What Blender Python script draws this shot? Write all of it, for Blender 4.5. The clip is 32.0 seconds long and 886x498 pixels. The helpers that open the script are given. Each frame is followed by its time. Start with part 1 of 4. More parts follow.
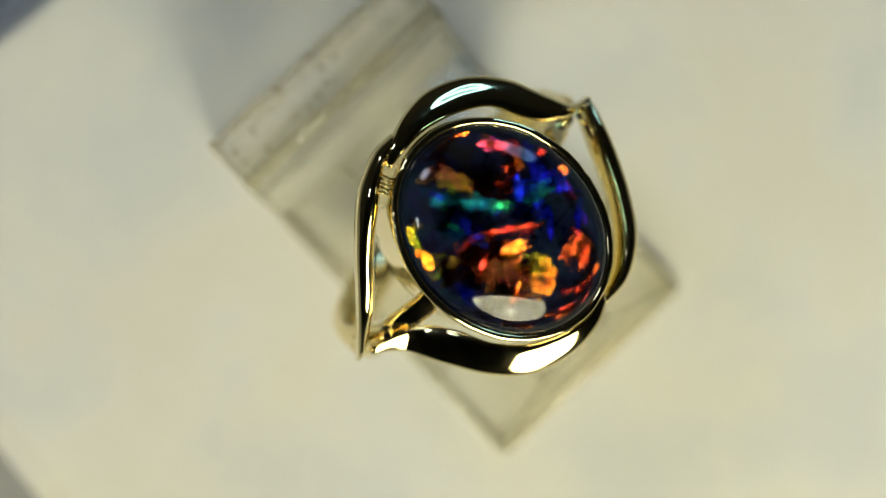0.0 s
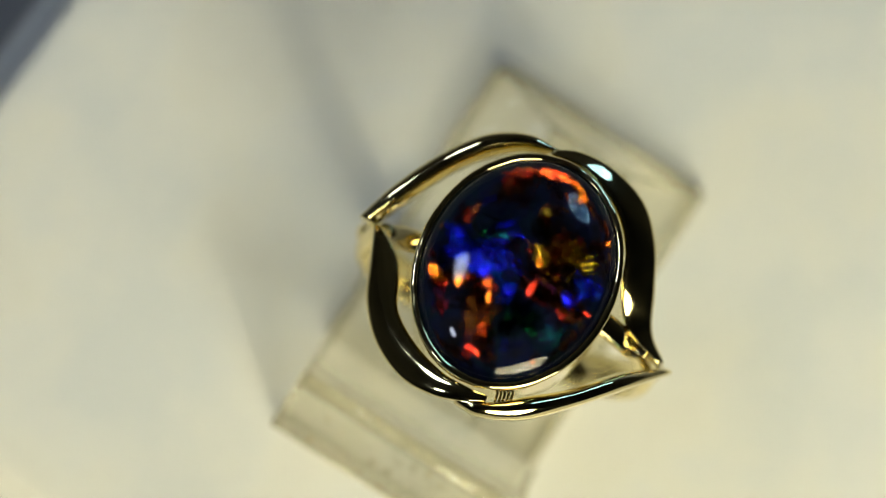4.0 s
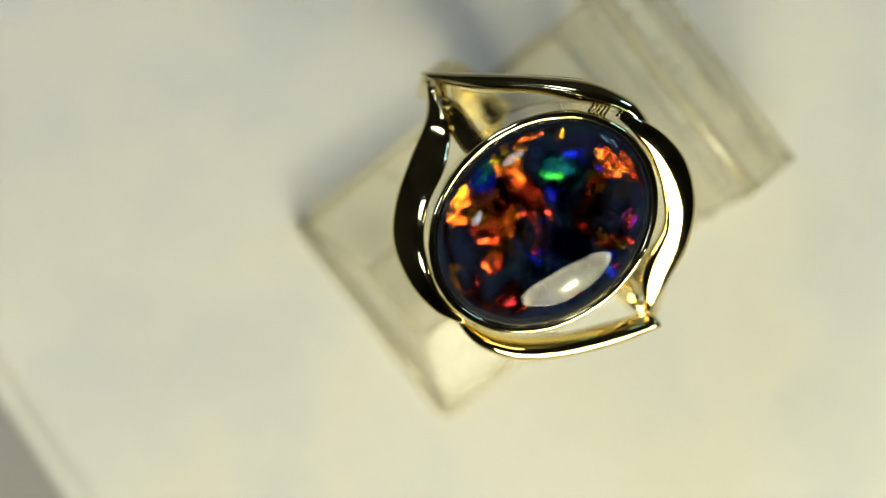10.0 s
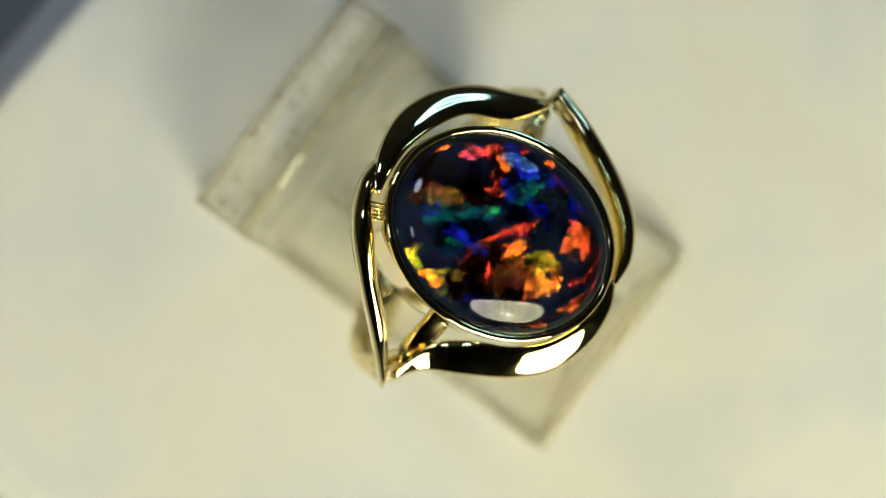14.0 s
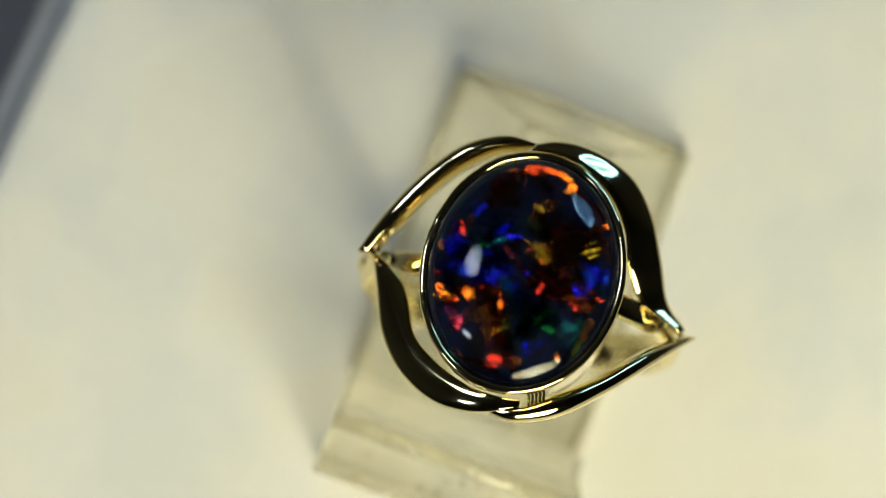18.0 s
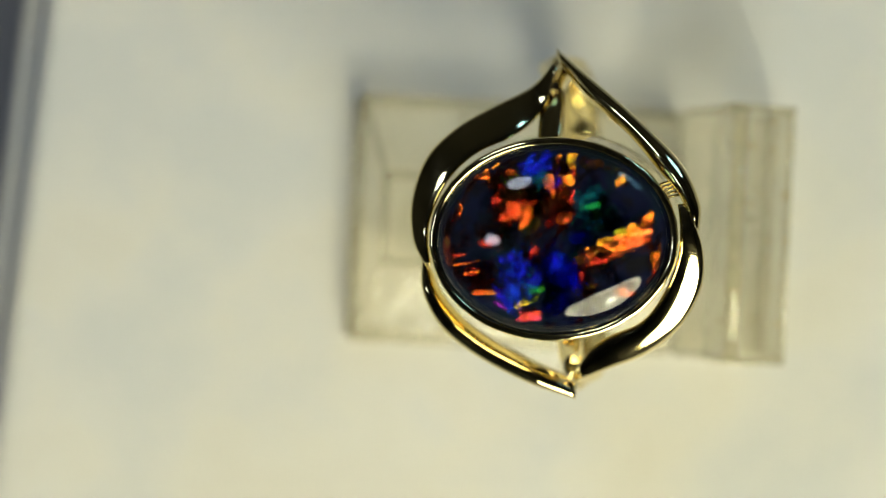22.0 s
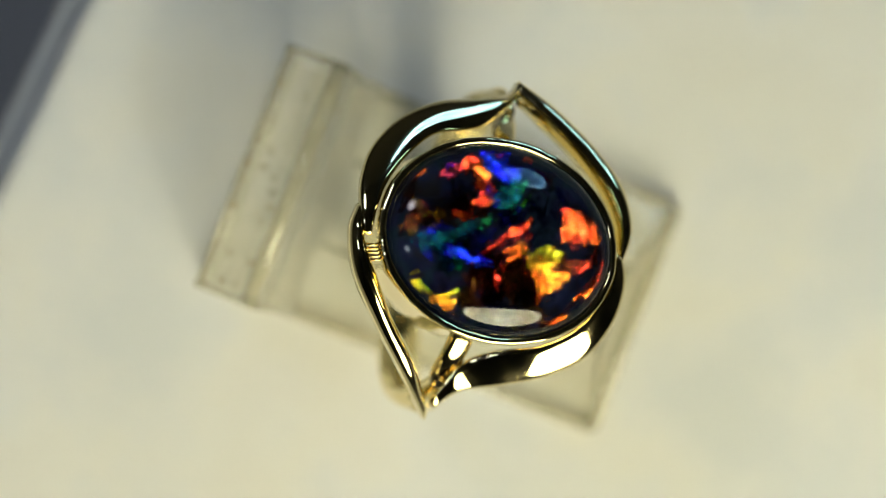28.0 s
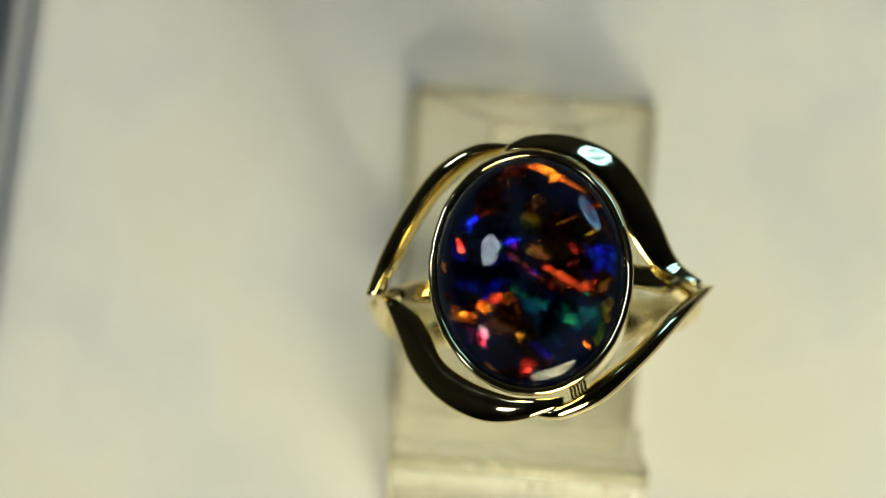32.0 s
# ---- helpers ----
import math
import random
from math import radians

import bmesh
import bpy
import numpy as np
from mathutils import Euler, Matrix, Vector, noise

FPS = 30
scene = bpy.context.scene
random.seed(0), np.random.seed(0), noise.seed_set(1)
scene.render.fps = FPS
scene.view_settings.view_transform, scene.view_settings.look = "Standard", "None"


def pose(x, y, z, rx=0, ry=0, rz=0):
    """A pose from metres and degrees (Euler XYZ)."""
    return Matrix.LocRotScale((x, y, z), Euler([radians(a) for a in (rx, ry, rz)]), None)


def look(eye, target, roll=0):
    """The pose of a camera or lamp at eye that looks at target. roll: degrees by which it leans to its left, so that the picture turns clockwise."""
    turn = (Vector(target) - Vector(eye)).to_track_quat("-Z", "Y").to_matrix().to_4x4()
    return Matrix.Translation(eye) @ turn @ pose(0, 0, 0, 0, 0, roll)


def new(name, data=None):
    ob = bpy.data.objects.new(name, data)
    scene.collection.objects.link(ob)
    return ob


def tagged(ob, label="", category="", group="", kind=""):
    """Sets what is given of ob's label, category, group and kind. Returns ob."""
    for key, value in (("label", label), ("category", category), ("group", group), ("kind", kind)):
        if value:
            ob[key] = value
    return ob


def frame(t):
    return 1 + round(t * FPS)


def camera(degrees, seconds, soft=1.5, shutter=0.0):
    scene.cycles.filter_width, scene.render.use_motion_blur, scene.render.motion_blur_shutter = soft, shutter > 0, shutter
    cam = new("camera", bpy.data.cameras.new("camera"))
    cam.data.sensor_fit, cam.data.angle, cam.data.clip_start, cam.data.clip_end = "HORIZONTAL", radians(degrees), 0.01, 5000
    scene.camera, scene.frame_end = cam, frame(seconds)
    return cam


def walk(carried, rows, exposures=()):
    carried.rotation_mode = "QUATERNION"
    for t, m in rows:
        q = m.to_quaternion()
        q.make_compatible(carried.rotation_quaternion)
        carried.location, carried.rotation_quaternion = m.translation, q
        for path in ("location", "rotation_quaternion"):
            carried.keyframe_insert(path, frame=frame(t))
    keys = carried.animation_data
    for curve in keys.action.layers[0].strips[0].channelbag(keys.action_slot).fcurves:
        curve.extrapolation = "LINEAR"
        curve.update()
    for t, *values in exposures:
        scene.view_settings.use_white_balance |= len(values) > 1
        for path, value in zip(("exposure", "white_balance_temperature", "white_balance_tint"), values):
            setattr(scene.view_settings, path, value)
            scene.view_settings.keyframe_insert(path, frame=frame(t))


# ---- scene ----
MM = 0.001
cam = camera(28.0, 32.0, soft=1.0)
EYE = pose(-7.032 * MM, -0.172 * MM, 114.502 * MM, -0.0356, -1.5795, 0)
walk(cam, [(0.0, EYE), (32.0, EYE)], [(0.0, -0.13), (2.0, -0.07), (3.5, -0.08), (6.0, -0.13), (7.0, -0.03), (9.0, 0.04), (11.0, 0.02), (12.5, -0.02), (14.0, 0.0),
                                       (15.5, 0.0), (18.0, 0.01), (19.0, -0.04), (20.5, -0.12), (22.0, -0.08), (24.0, -0.06), (25.5, -0.04), (28.0, -0.06), (30.0, -0.1), (32.0, -0.11)])
cam.data.dof.use_dof = True
cam.data.dof.focus_distance = 94.5 * MM
cam.data.dof.aperture_fstop = 15.0

# ---- world and lamps ----
world = bpy.data.worlds.new("world")
scene.world = world
world.use_nodes = True
world.node_tree.nodes["Background"].inputs["Color"].default_value = (0.55, 0.62, 0.75, 1)
world.node_tree.nodes["Background"].inputs["Strength"].default_value = 0.02


def part(name, bm, material, parent=None, label="", smooth=True):
    """One mesh object from a bmesh in millimetres."""
    bmesh.ops.scale(bm, vec=(MM, MM, MM), verts=bm.verts)
    me = bpy.data.meshes.new(name)
    bm.to_mesh(me)
    bm.free()
    if smooth:
        me.polygons.foreach_set("use_smooth", [True] * len(me.polygons))
    me.materials.append(material)
    ob = new(name, me)
    if parent:
        ob.parent = parent
    if label:
        ob["label"] = label
    return ob


class Mat:
    """A node material with short calls."""

    def __init__(self, name):
        self.m = bpy.data.materials.new(name)
        self.m.use_nodes = True
        self.t = self.m.node_tree
        self.b = self.t.nodes["Principled BSDF"]
        self.out = self.t.nodes["Material Output"]

    def node(self, kind, **values):
        n = self.t.nodes.new(kind)
        for key, v in values.items():
            n.inputs[key.replace("_", " ")].default_value = v
        return n

    def set(self, **values):
        for key, v in values.items():
            self.b.inputs[key.replace("_", " ")].default_value = v
        return self

    def link(self, a, b):
        self.t.links.new(a, b)

    def ramp(self, fac, stops):
        r = self.t.nodes.new("ShaderNodeValToRGB")
        while len(r.color_ramp.elements) < len(stops):
            r.color_ramp.elements.new(0.5)
        for e, (p, c) in zip(r.color_ramp.elements, stops):
            e.position, e.color = p, (*c, 1)
        self.link(fac, r.inputs["Fac"])
        return r

    def noise(self, scale, detail=3.0):
        co = self.t.nodes.new("ShaderNodeTexCoord")
        n = self.node("ShaderNodeTexNoise", Scale=scale, Detail=detail)
        self.link(co.outputs["Object"], n.inputs["Vector"])
        return n

    def bump(self, height, strength, distance):
        n = self.node("ShaderNodeBump", Strength=strength, Distance=distance)
        self.link(height, n.inputs["Height"])
        self.link(n.outputs["Normal"], self.b.inputs["Normal"])


def schlick(k, low):
    """Mirror share of a polished clear surface, rising towards grazing views, the same from both sides."""
    lw = k.node("ShaderNodeLayerWeight", Blend=0.5)
    p = k.t.nodes.new("ShaderNodeMath")
    p.operation = "POWER"
    k.link(lw.outputs["Facing"], p.inputs[0])
    p.inputs[1].default_value = 5.0
    m = k.t.nodes.new("ShaderNodeMath")
    m.operation = "MULTIPLY_ADD"
    k.link(p.outputs["Value"], m.inputs[0])
    m.inputs[1].default_value, m.inputs[2].default_value = 0.85, low
    return lw, m


def lamp_material(name, colour, strength, core=1.0, rings=0.0, stretch=1.0, inner=1.0):
    """A glowing lamp face, in its middle core times as bright."""
    k = Mat(name)
    co = k.t.nodes.new("ShaderNodeTexCoord")
    g = k.t.nodes.new("ShaderNodeTexGradient")
    g.gradient_type = "SPHERICAL"
    mp = k.t.nodes.new("ShaderNodeMapping")
    k.link(co.outputs["Object"], mp.inputs["Vector"])
    mp.inputs["Scale"].default_value = (rings, rings / stretch, rings)
    k.link(mp.outputs["Vector"], g.inputs["Vector"])
    levels = [(0.0, 1.7), (0.06, 1.5), (0.13, 0.42 * inner), (0.45, 0.42 * inner), (0.54, 1.5 * inner), (0.62, 0.42 * inner), (0.8, 0.6 * inner), (0.87, core)]
    r = k.ramp(g.outputs["Fac"], [(p, (v,) * 3) for p, v in levels])
    em = k.node("ShaderNodeEmission", Strength=strength)
    mix = k.t.nodes.new("ShaderNodeVectorMath")
    mix.operation = "MULTIPLY"
    k.link(r.outputs["Color"], mix.inputs[0])
    mix.inputs[1].default_value = colour
    k.link(mix.outputs["Vector"], em.inputs["Color"])
    k.link(em.outputs["Emission"], k.out.inputs["Surface"])
    return k.m


def lamp(name, at, target, radius, material, label, shell, stretch=1.0, bar=None):
    """A round lamp: a glowing diffuser in a shallow dark shade with a rim."""
    base = tagged(new(name), label, "lamp")
    base.matrix_world = look([a * MM for a in at], [a * MM for a in target])
    bm = bmesh.new()
    bmesh.ops.create_circle(bm, cap_ends=True, segments=64, radius=radius)
    bmesh.ops.scale(bm, vec=(1, stretch, 1), verts=bm.verts)
    for f in bm.faces:
        if f.normal.z > 0:
            f.normal_flip()
    part("diffuser", bm, material, base, smooth=False)
    bm = bmesh.new()
    rows = [(radius * 1.001, -0.6), (radius * 1.06, -1.0), (radius * 1.08, 4.0), (radius * 0.8, radius * 0.5), (radius * 0.3, radius * 0.62), (0.02, radius * 0.62)]
    loops = [[bm.verts.new((r * math.cos(a), r * stretch * math.sin(a), z)) for a in [i * math.tau / 48 for i in range(48)]] for r, z in rows]
    for p, q in zip(loops, loops[1:]):
        for i in range(48):
            bm.faces.new((p[i], p[(i + 1) % 48], q[(i + 1) % 48], q[i]))
    part("shade", bm, shell, base)
    if bar:
        bm = bmesh.new()
        bmesh.ops.create_cube(bm, size=1)
        bmesh.ops.scale(bm, vec=(radius * 1.7, radius * 0.16, radius * 0.1), verts=bm.verts)
        bmesh.ops.translate(bm, vec=(0, 0, -0.1 * radius), verts=bm.verts)
        bmesh.ops.rotate(bm, matrix=Matrix.Rotation(radians(40), 3, "Z"), verts=bm.verts)
        part("light_tube", bm, bar, base, "bright straight tube across the lamp", smooth=False)
    return base


dark_paint = Mat("dark_paint").set(Base_Color=(0.02, 0.02, 0.022, 1), Roughness=0.55).m
LAMP_AZIMUTH, LAMP_RISE, LAMP_FAR = -72.0, 29.0, 330.0


def around(azimuth, rise, far, z=18.0):
    a, e = radians(azimuth), radians(rise)
    return (far * math.cos(e) * math.cos(a), far * math.cos(e) * math.sin(a), z + far * math.sin(e))


MID = (0, 0, 18)
lamp("work_lamp", around(LAMP_AZIMUTH, LAMP_RISE, LAMP_FAR), MID, 124, lamp_material("warm_diffuser", (1.0, 0.96, 0.645), 18.5, 6.0, 1000 / 124, 0.74),
     "large oval warm work lamp with a frosted diffuser", dark_paint, 0.74)
lamp("daylight_lamp", around(50, 25, 200), MID, 31, lamp_material("cool_diffuser", (0.36, 0.74, 1.2), 12.0, 0.12, 1000 / 31, 1.0, 0.16),
     "round cool daylight lamp in a dark shade", dark_paint, 1.0, lamp_material("cool_tube", (0.36, 0.74, 1.2), 8.0))
lamp("spot_lamp", around(138, 48, 190), MID, 19, lamp_material("spot_diffuser", (0.84, 0.95, 1.12), 19.0, 1.0, 1000 / 19, 1.0, 0.7),
     "small round neutral spot lamp in a dark shade", dark_paint)
lamp("spot_lamp", around(195, 48, 190), MID, 12, lamp_material("small_spot_diffuser", (0.84, 0.95, 1.12), 17.0, 2.0, 1000 / 12),
     "very small round neutral spot lamp in a dark shade", dark_paint)

# ---- materials ----


def plate_material():
    k = Mat("white_plastic").set(Roughness=0.42, Specular_IOR_Level=0.4)
    n, fine = k.noise(75, 5), k.noise(2200, 3)
    r = k.ramp(n.outputs["Fac"], [(0.38, (0.69, 0.70, 0.70)), (0.48, (0.745, 0.74, 0.715)), (0.54, (0.77, 0.755, 0.705)), (0.60, (0.758, 0.738, 0.683)), (0.68, (0.765, 0.745, 0.69))])
    k.link(r.outputs["Color"], k.b.inputs["Base Color"])
    k.bump(fine.outputs["Fac"], 0.06, 0.0001)
    return k.m


def gold_material():
    k = Mat("polished_gold").set(Base_Color=(0.83, 0.71, 0.39, 1), Metallic=1.0, Roughness=0.07)
    n, fine = k.noise(700, 4), k.noise(5000, 2)
    r = k.ramp(n.outputs["Fac"], [(0.35, (0.05, 0.05, 0.05)), (0.75, (0.12, 0.12, 0.12))])
    k.link(r.outputs["Color"], k.b.inputs["Roughness"])
    k.bump(fine.outputs["Fac"], 0.03, 0.00002)
    return k.m


def cast_material():
    """Rough cast gold under the setting, only half polished."""
    k = Mat("cast_gold").set(Base_Color=(0.82, 0.68, 0.34, 1), Metallic=1.0, Roughness=0.16)
    k.bump(k.noise(1300, 5).outputs["Fac"], 0.55, 0.0003)
    return k.m


def acrylic_material(name, bend, tint, shine=0.04, rough=0.06, haze=0.05):
    """Clear acrylic: most light goes straight on, a share (bend) is refracted; yellow tint and haze paint in the warm
    lamp glow.
    """
    k = Mat(name)
    n = k.noise(700, 3)
    b = k.node("ShaderNodeBump", Strength=0.2, Distance=0.0004)
    k.link(n.outputs["Fac"], b.inputs["Height"])
    glass = k.node("ShaderNodeBsdfRefraction", Roughness=0.08, IOR=1.49)
    glass.inputs["Color"].default_value = (*tint, 1)
    clear = k.t.nodes.new("ShaderNodeBsdfTransparent")
    clear.inputs["Color"].default_value = (*tint, 1)
    gloss = k.node("ShaderNodeBsdfGlossy", Roughness=rough)
    lw, fr = schlick(k, shine)
    for node in (glass, gloss, lw):
        k.link(b.outputs["Normal"], node.inputs["Normal"])
    mix = k.t.nodes.new("ShaderNodeMixShader")
    mix.inputs["Fac"].default_value = bend
    k.link(clear.outputs["BSDF"], mix.inputs[1])
    k.link(glass.outputs["BSDF"], mix.inputs[2])
    top = k.t.nodes.new("ShaderNodeMixShader")
    k.link(fr.outputs["Value"], top.inputs["Fac"])
    # yellow haze colour stands in for warm light gathered inside the block
    milky = k.node("ShaderNodeBsdfTranslucent")
    milky.inputs["Color"].default_value = (0.98, 0.92, 0.72, 1)
    hazed = k.t.nodes.new("ShaderNodeMixShader")
    k.link(k.ramp(k.noise(260, 5).outputs["Fac"], [(0.35, (0.4 * haze,) * 3), (0.65, (1.6 * haze,) * 3)]).outputs["Color"], hazed.inputs["Fac"])
    k.link(mix.outputs["Shader"], hazed.inputs[1])
    pale = k.node("ShaderNodeBsdfDiffuse")
    pale.inputs["Color"].default_value = (0.98, 0.92, 0.72, 1)
    both = k.t.nodes.new("ShaderNodeMixShader")
    k.link(milky.outputs["BSDF"], both.inputs[1])
    k.link(pale.outputs["BSDF"], both.inputs[2])
    k.link(both.outputs["Shader"], hazed.inputs[2])
    k.link(hazed.outputs["Shader"], top.inputs[1])
    k.link(gloss.outputs["BSDF"], top.inputs[2])
    k.link(top.outputs["Shader"], k.out.inputs["Surface"])
    return k.m


def cap_material():
    """The clear polished dome of the stone."""
    k = Mat("clear_polished_dome")
    clear = k.t.nodes.new("ShaderNodeBsdfTransparent")
    gloss = k.node("ShaderNodeBsdfGlossy", Roughness=0.016)
    lw, fr = schlick(k, 0.036)
    mix = k.t.nodes.new("ShaderNodeMixShader")
    k.link(fr.outputs["Value"], mix.inputs["Fac"])
    k.link(clear.outputs["BSDF"], mix.inputs[1])
    k.link(gloss.outputs["BSDF"], mix.inputs[2])
    k.link(mix.outputs["Shader"], k.out.inputs["Surface"])
    return k.m


def potch_material():
    """Dark blue-black body of the stone with cloudy blue and green zones."""
    k = Mat("dark_opal_body").set(Roughness=0.8, Specular_IOR_Level=0.0)
    n = k.noise(420, 4)
    r = k.ramp(n.outputs["Fac"], [(0.35, (0.010, 0.010, 0.013)), (0.46, (0.009, 0.012, 0.036)), (0.56, (0.008, 0.017, 0.030)), (0.64, (0.010, 0.011, 0.038)), (0.75, (0.018, 0.012, 0.010))])
    k.link(r.outputs["Color"], k.b.inputs["Base Color"])
    return k.m


def flake_material(name, colours, soft=False):
    """A sheet of opal that throws back one band of colours; its ragged outline and streaks differ from sheet to sheet."""
    k = Mat(name)
    seed = k.t.nodes.new("ShaderNodeMath")
    seed.operation = "MULTIPLY"
    seed.inputs[1].default_value = 60.0
    k.link(k.t.nodes.new("ShaderNodeNewGeometry").outputs["Random Per Island"], seed.inputs[0])

    def sheet(layer):
        n = k.t.nodes.new("ShaderNodeUVMap")
        n.uv_map = layer
        return n.outputs["UV"]

    def pattern(stretch, scale, detail, rough):
        mp = k.t.nodes.new("ShaderNodeMapping")
        mp.inputs["Scale"].default_value = stretch
        k.link(sheet("grain"), mp.inputs["Vector"])
        n = k.node("ShaderNodeTexNoise", Scale=scale, Detail=detail, Roughness=rough)
        n.noise_dimensions = "4D"
        k.link(mp.outputs["Vector"], n.inputs["Vector"])
        k.link(seed.outputs["Value"], n.inputs["W"])
        return n.outputs["Fac"]

    def calc(operation, *values):
        m = k.t.nodes.new("ShaderNodeMath")
        m.operation = operation
        for i, v in enumerate(values):
            if isinstance(v, float):
                m.inputs[i].default_value = v
            else:
                k.link(v, m.inputs[i])
        return m.outputs["Value"]

    depth = k.t.nodes.new("ShaderNodeSeparateXYZ")
    k.link(sheet("spread"), depth.inputs["Vector"])
    edge = ((0.0, 0.0), (0.3, 0.4), (0.75, 1.0)) if soft else ((0.0, 0.25), (0.08, 0.8), (0.4, 1.0))
    mask = k.ramp(depth.outputs["X"], [(p, (v,) * 3) for p, v in edge])
    fine = ((0.3, 0.5), (0.5, 0.85), (0.7, 1.0)) if soft else ((0.4, 0.06), (0.47, 0.55), (0.57, 1.0))
    streak = k.ramp(pattern((0.55, 2.0, 1.0), 5.5, 5.0, 0.7), [(p, (v,) * 3) for p, v in fine])
    hue = k.ramp(pattern((1.0, 1.3, 1.0), 1.3, 3.0, 0.5), [(0.36, colours[0]), (0.5, colours[1]), (0.64, colours[2])])
    tone = k.t.nodes.new("ShaderNodeVectorMath")
    tone.operation = "MULTIPLY"
    k.link(hue.outputs["Color"], tone.inputs[0])
    k.link(streak.outputs["Color"], tone.inputs[1])
    gloss = k.node("ShaderNodeBsdfGlossy", Roughness=0.17)
    k.link(tone.outputs["Vector"], gloss.inputs["Color"])
    clear = k.t.nodes.new("ShaderNodeBsdfTransparent")
    mix = k.t.nodes.new("ShaderNodeMixShader")
    k.link(calc("MULTIPLY", mask.outputs["Color"], 0.33), mix.inputs["Fac"])
    k.link(clear.outputs["BSDF"], mix.inputs[1])
    k.link(gloss.outputs["BSDF"], mix.inputs[2])
    k.link(mix.outputs["Shader"], k.out.inputs["Surface"])
    return k.m


fire = flake_material("flash_fire", [(0.44, 0.05, 0.014), (0.48, 0.075, 0.018), (0.48, 0.11, 0.014)])
red = flake_material("flash_red", [(0.21, 0.011, 0.010), (0.29, 0.026, 0.010), (0.37, 0.055, 0.011)])
pink = flake_material("flash_pink", [(0.34, 0.02, 0.03), (0.38, 0.03, 0.07), (0.32, 0.03, 0.11)])
orange = flake_material("flash_orange", [(0.40, 0.06, 0.010), (0.44, 0.10, 0.010), (0.44, 0.16, 0.012)])
yellow = flake_material("flash_yellow", [(0.42, 0.13, 0.010), (0.40, 0.19, 0.012), (0.26, 0.21, 0.012)])
lime = flake_material("flash_lime", [(0.22, 0.15, 0.008), (0.12, 0.15, 0.008), (0.05, 0.14, 0.010)])
olive = flake_material("flash_olive", [(0.06, 0.024, 0.003), (0.06, 0.037, 0.003), (0.047, 0.04, 0.003)])
green = flake_material("flash_green", [(0.004, 0.07, 0.03), (0.006, 0.12, 0.016), (0.03, 0.13, 0.012)], True)
teal = flake_material("flash_teal", [(0.001, 0.013, 0.05), (0.001, 0.022, 0.032), (0.002, 0.03, 0.02)], True)
blue = flake_material("flash_blue", [(0.004, 0.002, 0.20), (0.002, 0.004, 0.23), (0.002, 0.016, 0.18)], True)
violet = flake_material("flash_violet", [(0.14, 0.006, 0.22), (0.07, 0.007, 0.25), (0.03, 0.008, 0.28)], True)
bronze = flake_material("flash_bronze", [(0.014, 0.003, 0.0015), (0.013, 0.004, 0.0015), (0.017, 0.008, 0.0015)])
white_plastic = plate_material()
gold = gold_material()
cast_gold = cast_material()
acrylic = acrylic_material("clear_acrylic", 0.04, (1.0, 0.996, 0.965), haze=0.06)
scuffed = acrylic_material("scuffed_acrylic", 0.13, (1.0, 0.996, 0.965), 0.045, 0.3, 0.11)
# yellow tint and extra haze paint the lit look of the stand's edges
acrylic_edge = acrylic_material("tinted_acrylic_edge", 0.1, (0.996, 0.98, 0.92), 0.07, haze=0.16)
dome_clear = cap_material()
potch = potch_material()
k = Mat("grey_table").set(Roughness=0.6)
k.link(k.ramp(k.noise(25, 4).outputs["Fac"], [(0.3, (0.27, 0.27, 0.28)), (0.7, (0.34, 0.34, 0.35))]).outputs["Color"], k.b.inputs["Base Color"])
grey_table = k.m
k = Mat("brown_dirt").set(Roughness=0.8)
k.link(k.ramp(k.noise(3000, 2).outputs["Fac"], [(0.3, (0.2, 0.15, 0.08)), (0.7, (0.4, 0.33, 0.2))]).outputs["Color"], k.b.inputs["Base Color"])
brown_dirt = k.m
k = Mat("dark_wall").set(Roughness=0.9)
k.link(k.ramp(k.noise(3, 4).outputs["Fac"], [(0.3, (0.042, 0.044, 0.048)), (0.7, (0.06, 0.06, 0.065))]).outputs["Color"], k.b.inputs["Base Color"])
dark_wall = k.m

# ---- table, turntable plate ----


def box(bm, x0, x1, y0, y1, z0, z1):
    r = bmesh.ops.create_cube(bm, size=1)
    bmesh.ops.scale(bm, vec=(x1 - x0, y1 - y0, z1 - z0), verts=r["verts"])
    bmesh.ops.translate(bm, vec=((x0 + x1) / 2, (y0 + y1) / 2, (z0 + z1) / 2), verts=r["verts"])
    return r["verts"]


bm = bmesh.new()
box(bm, -600, 600, -600, 600, -30, -20)
tagged(part("table", bm, grey_table, smooth=False), "mid grey table top under the turning plate", "table", kind="structure")


def rounded_square(half, radius, n=10):
    out = []
    for cx, cy, a0 in ((1, 1, 0), (-1, 1, 90), (-1, -1, 180), (1, -1, 270)):
        for i in range(n + 1):
            a = radians(a0 + 90 * i / n)
            out.append((cx * (half - radius) + radius * math.cos(a), cy * (half - radius) + radius * math.sin(a)))
    return out


def lofted(rows, cap_first=True, cap_last=True):
    """A closed shell through loops of equal length."""
    bm = bmesh.new()
    loops = [[bm.verts.new(p) for p in row] for row in rows]
    n = len(rows[0])
    for p, q in zip(loops, loops[1:]):
        for i in range(n):
            bm.faces.new((p[i], p[(i + 1) % n], q[(i + 1) % n], q[i]))
    if cap_first:
        bm.faces.new(list(reversed(loops[0])))
    if cap_last:
        bm.faces.new(loops[-1])
    bmesh.ops.recalc_face_normals(bm, faces=bm.faces)
    return bm


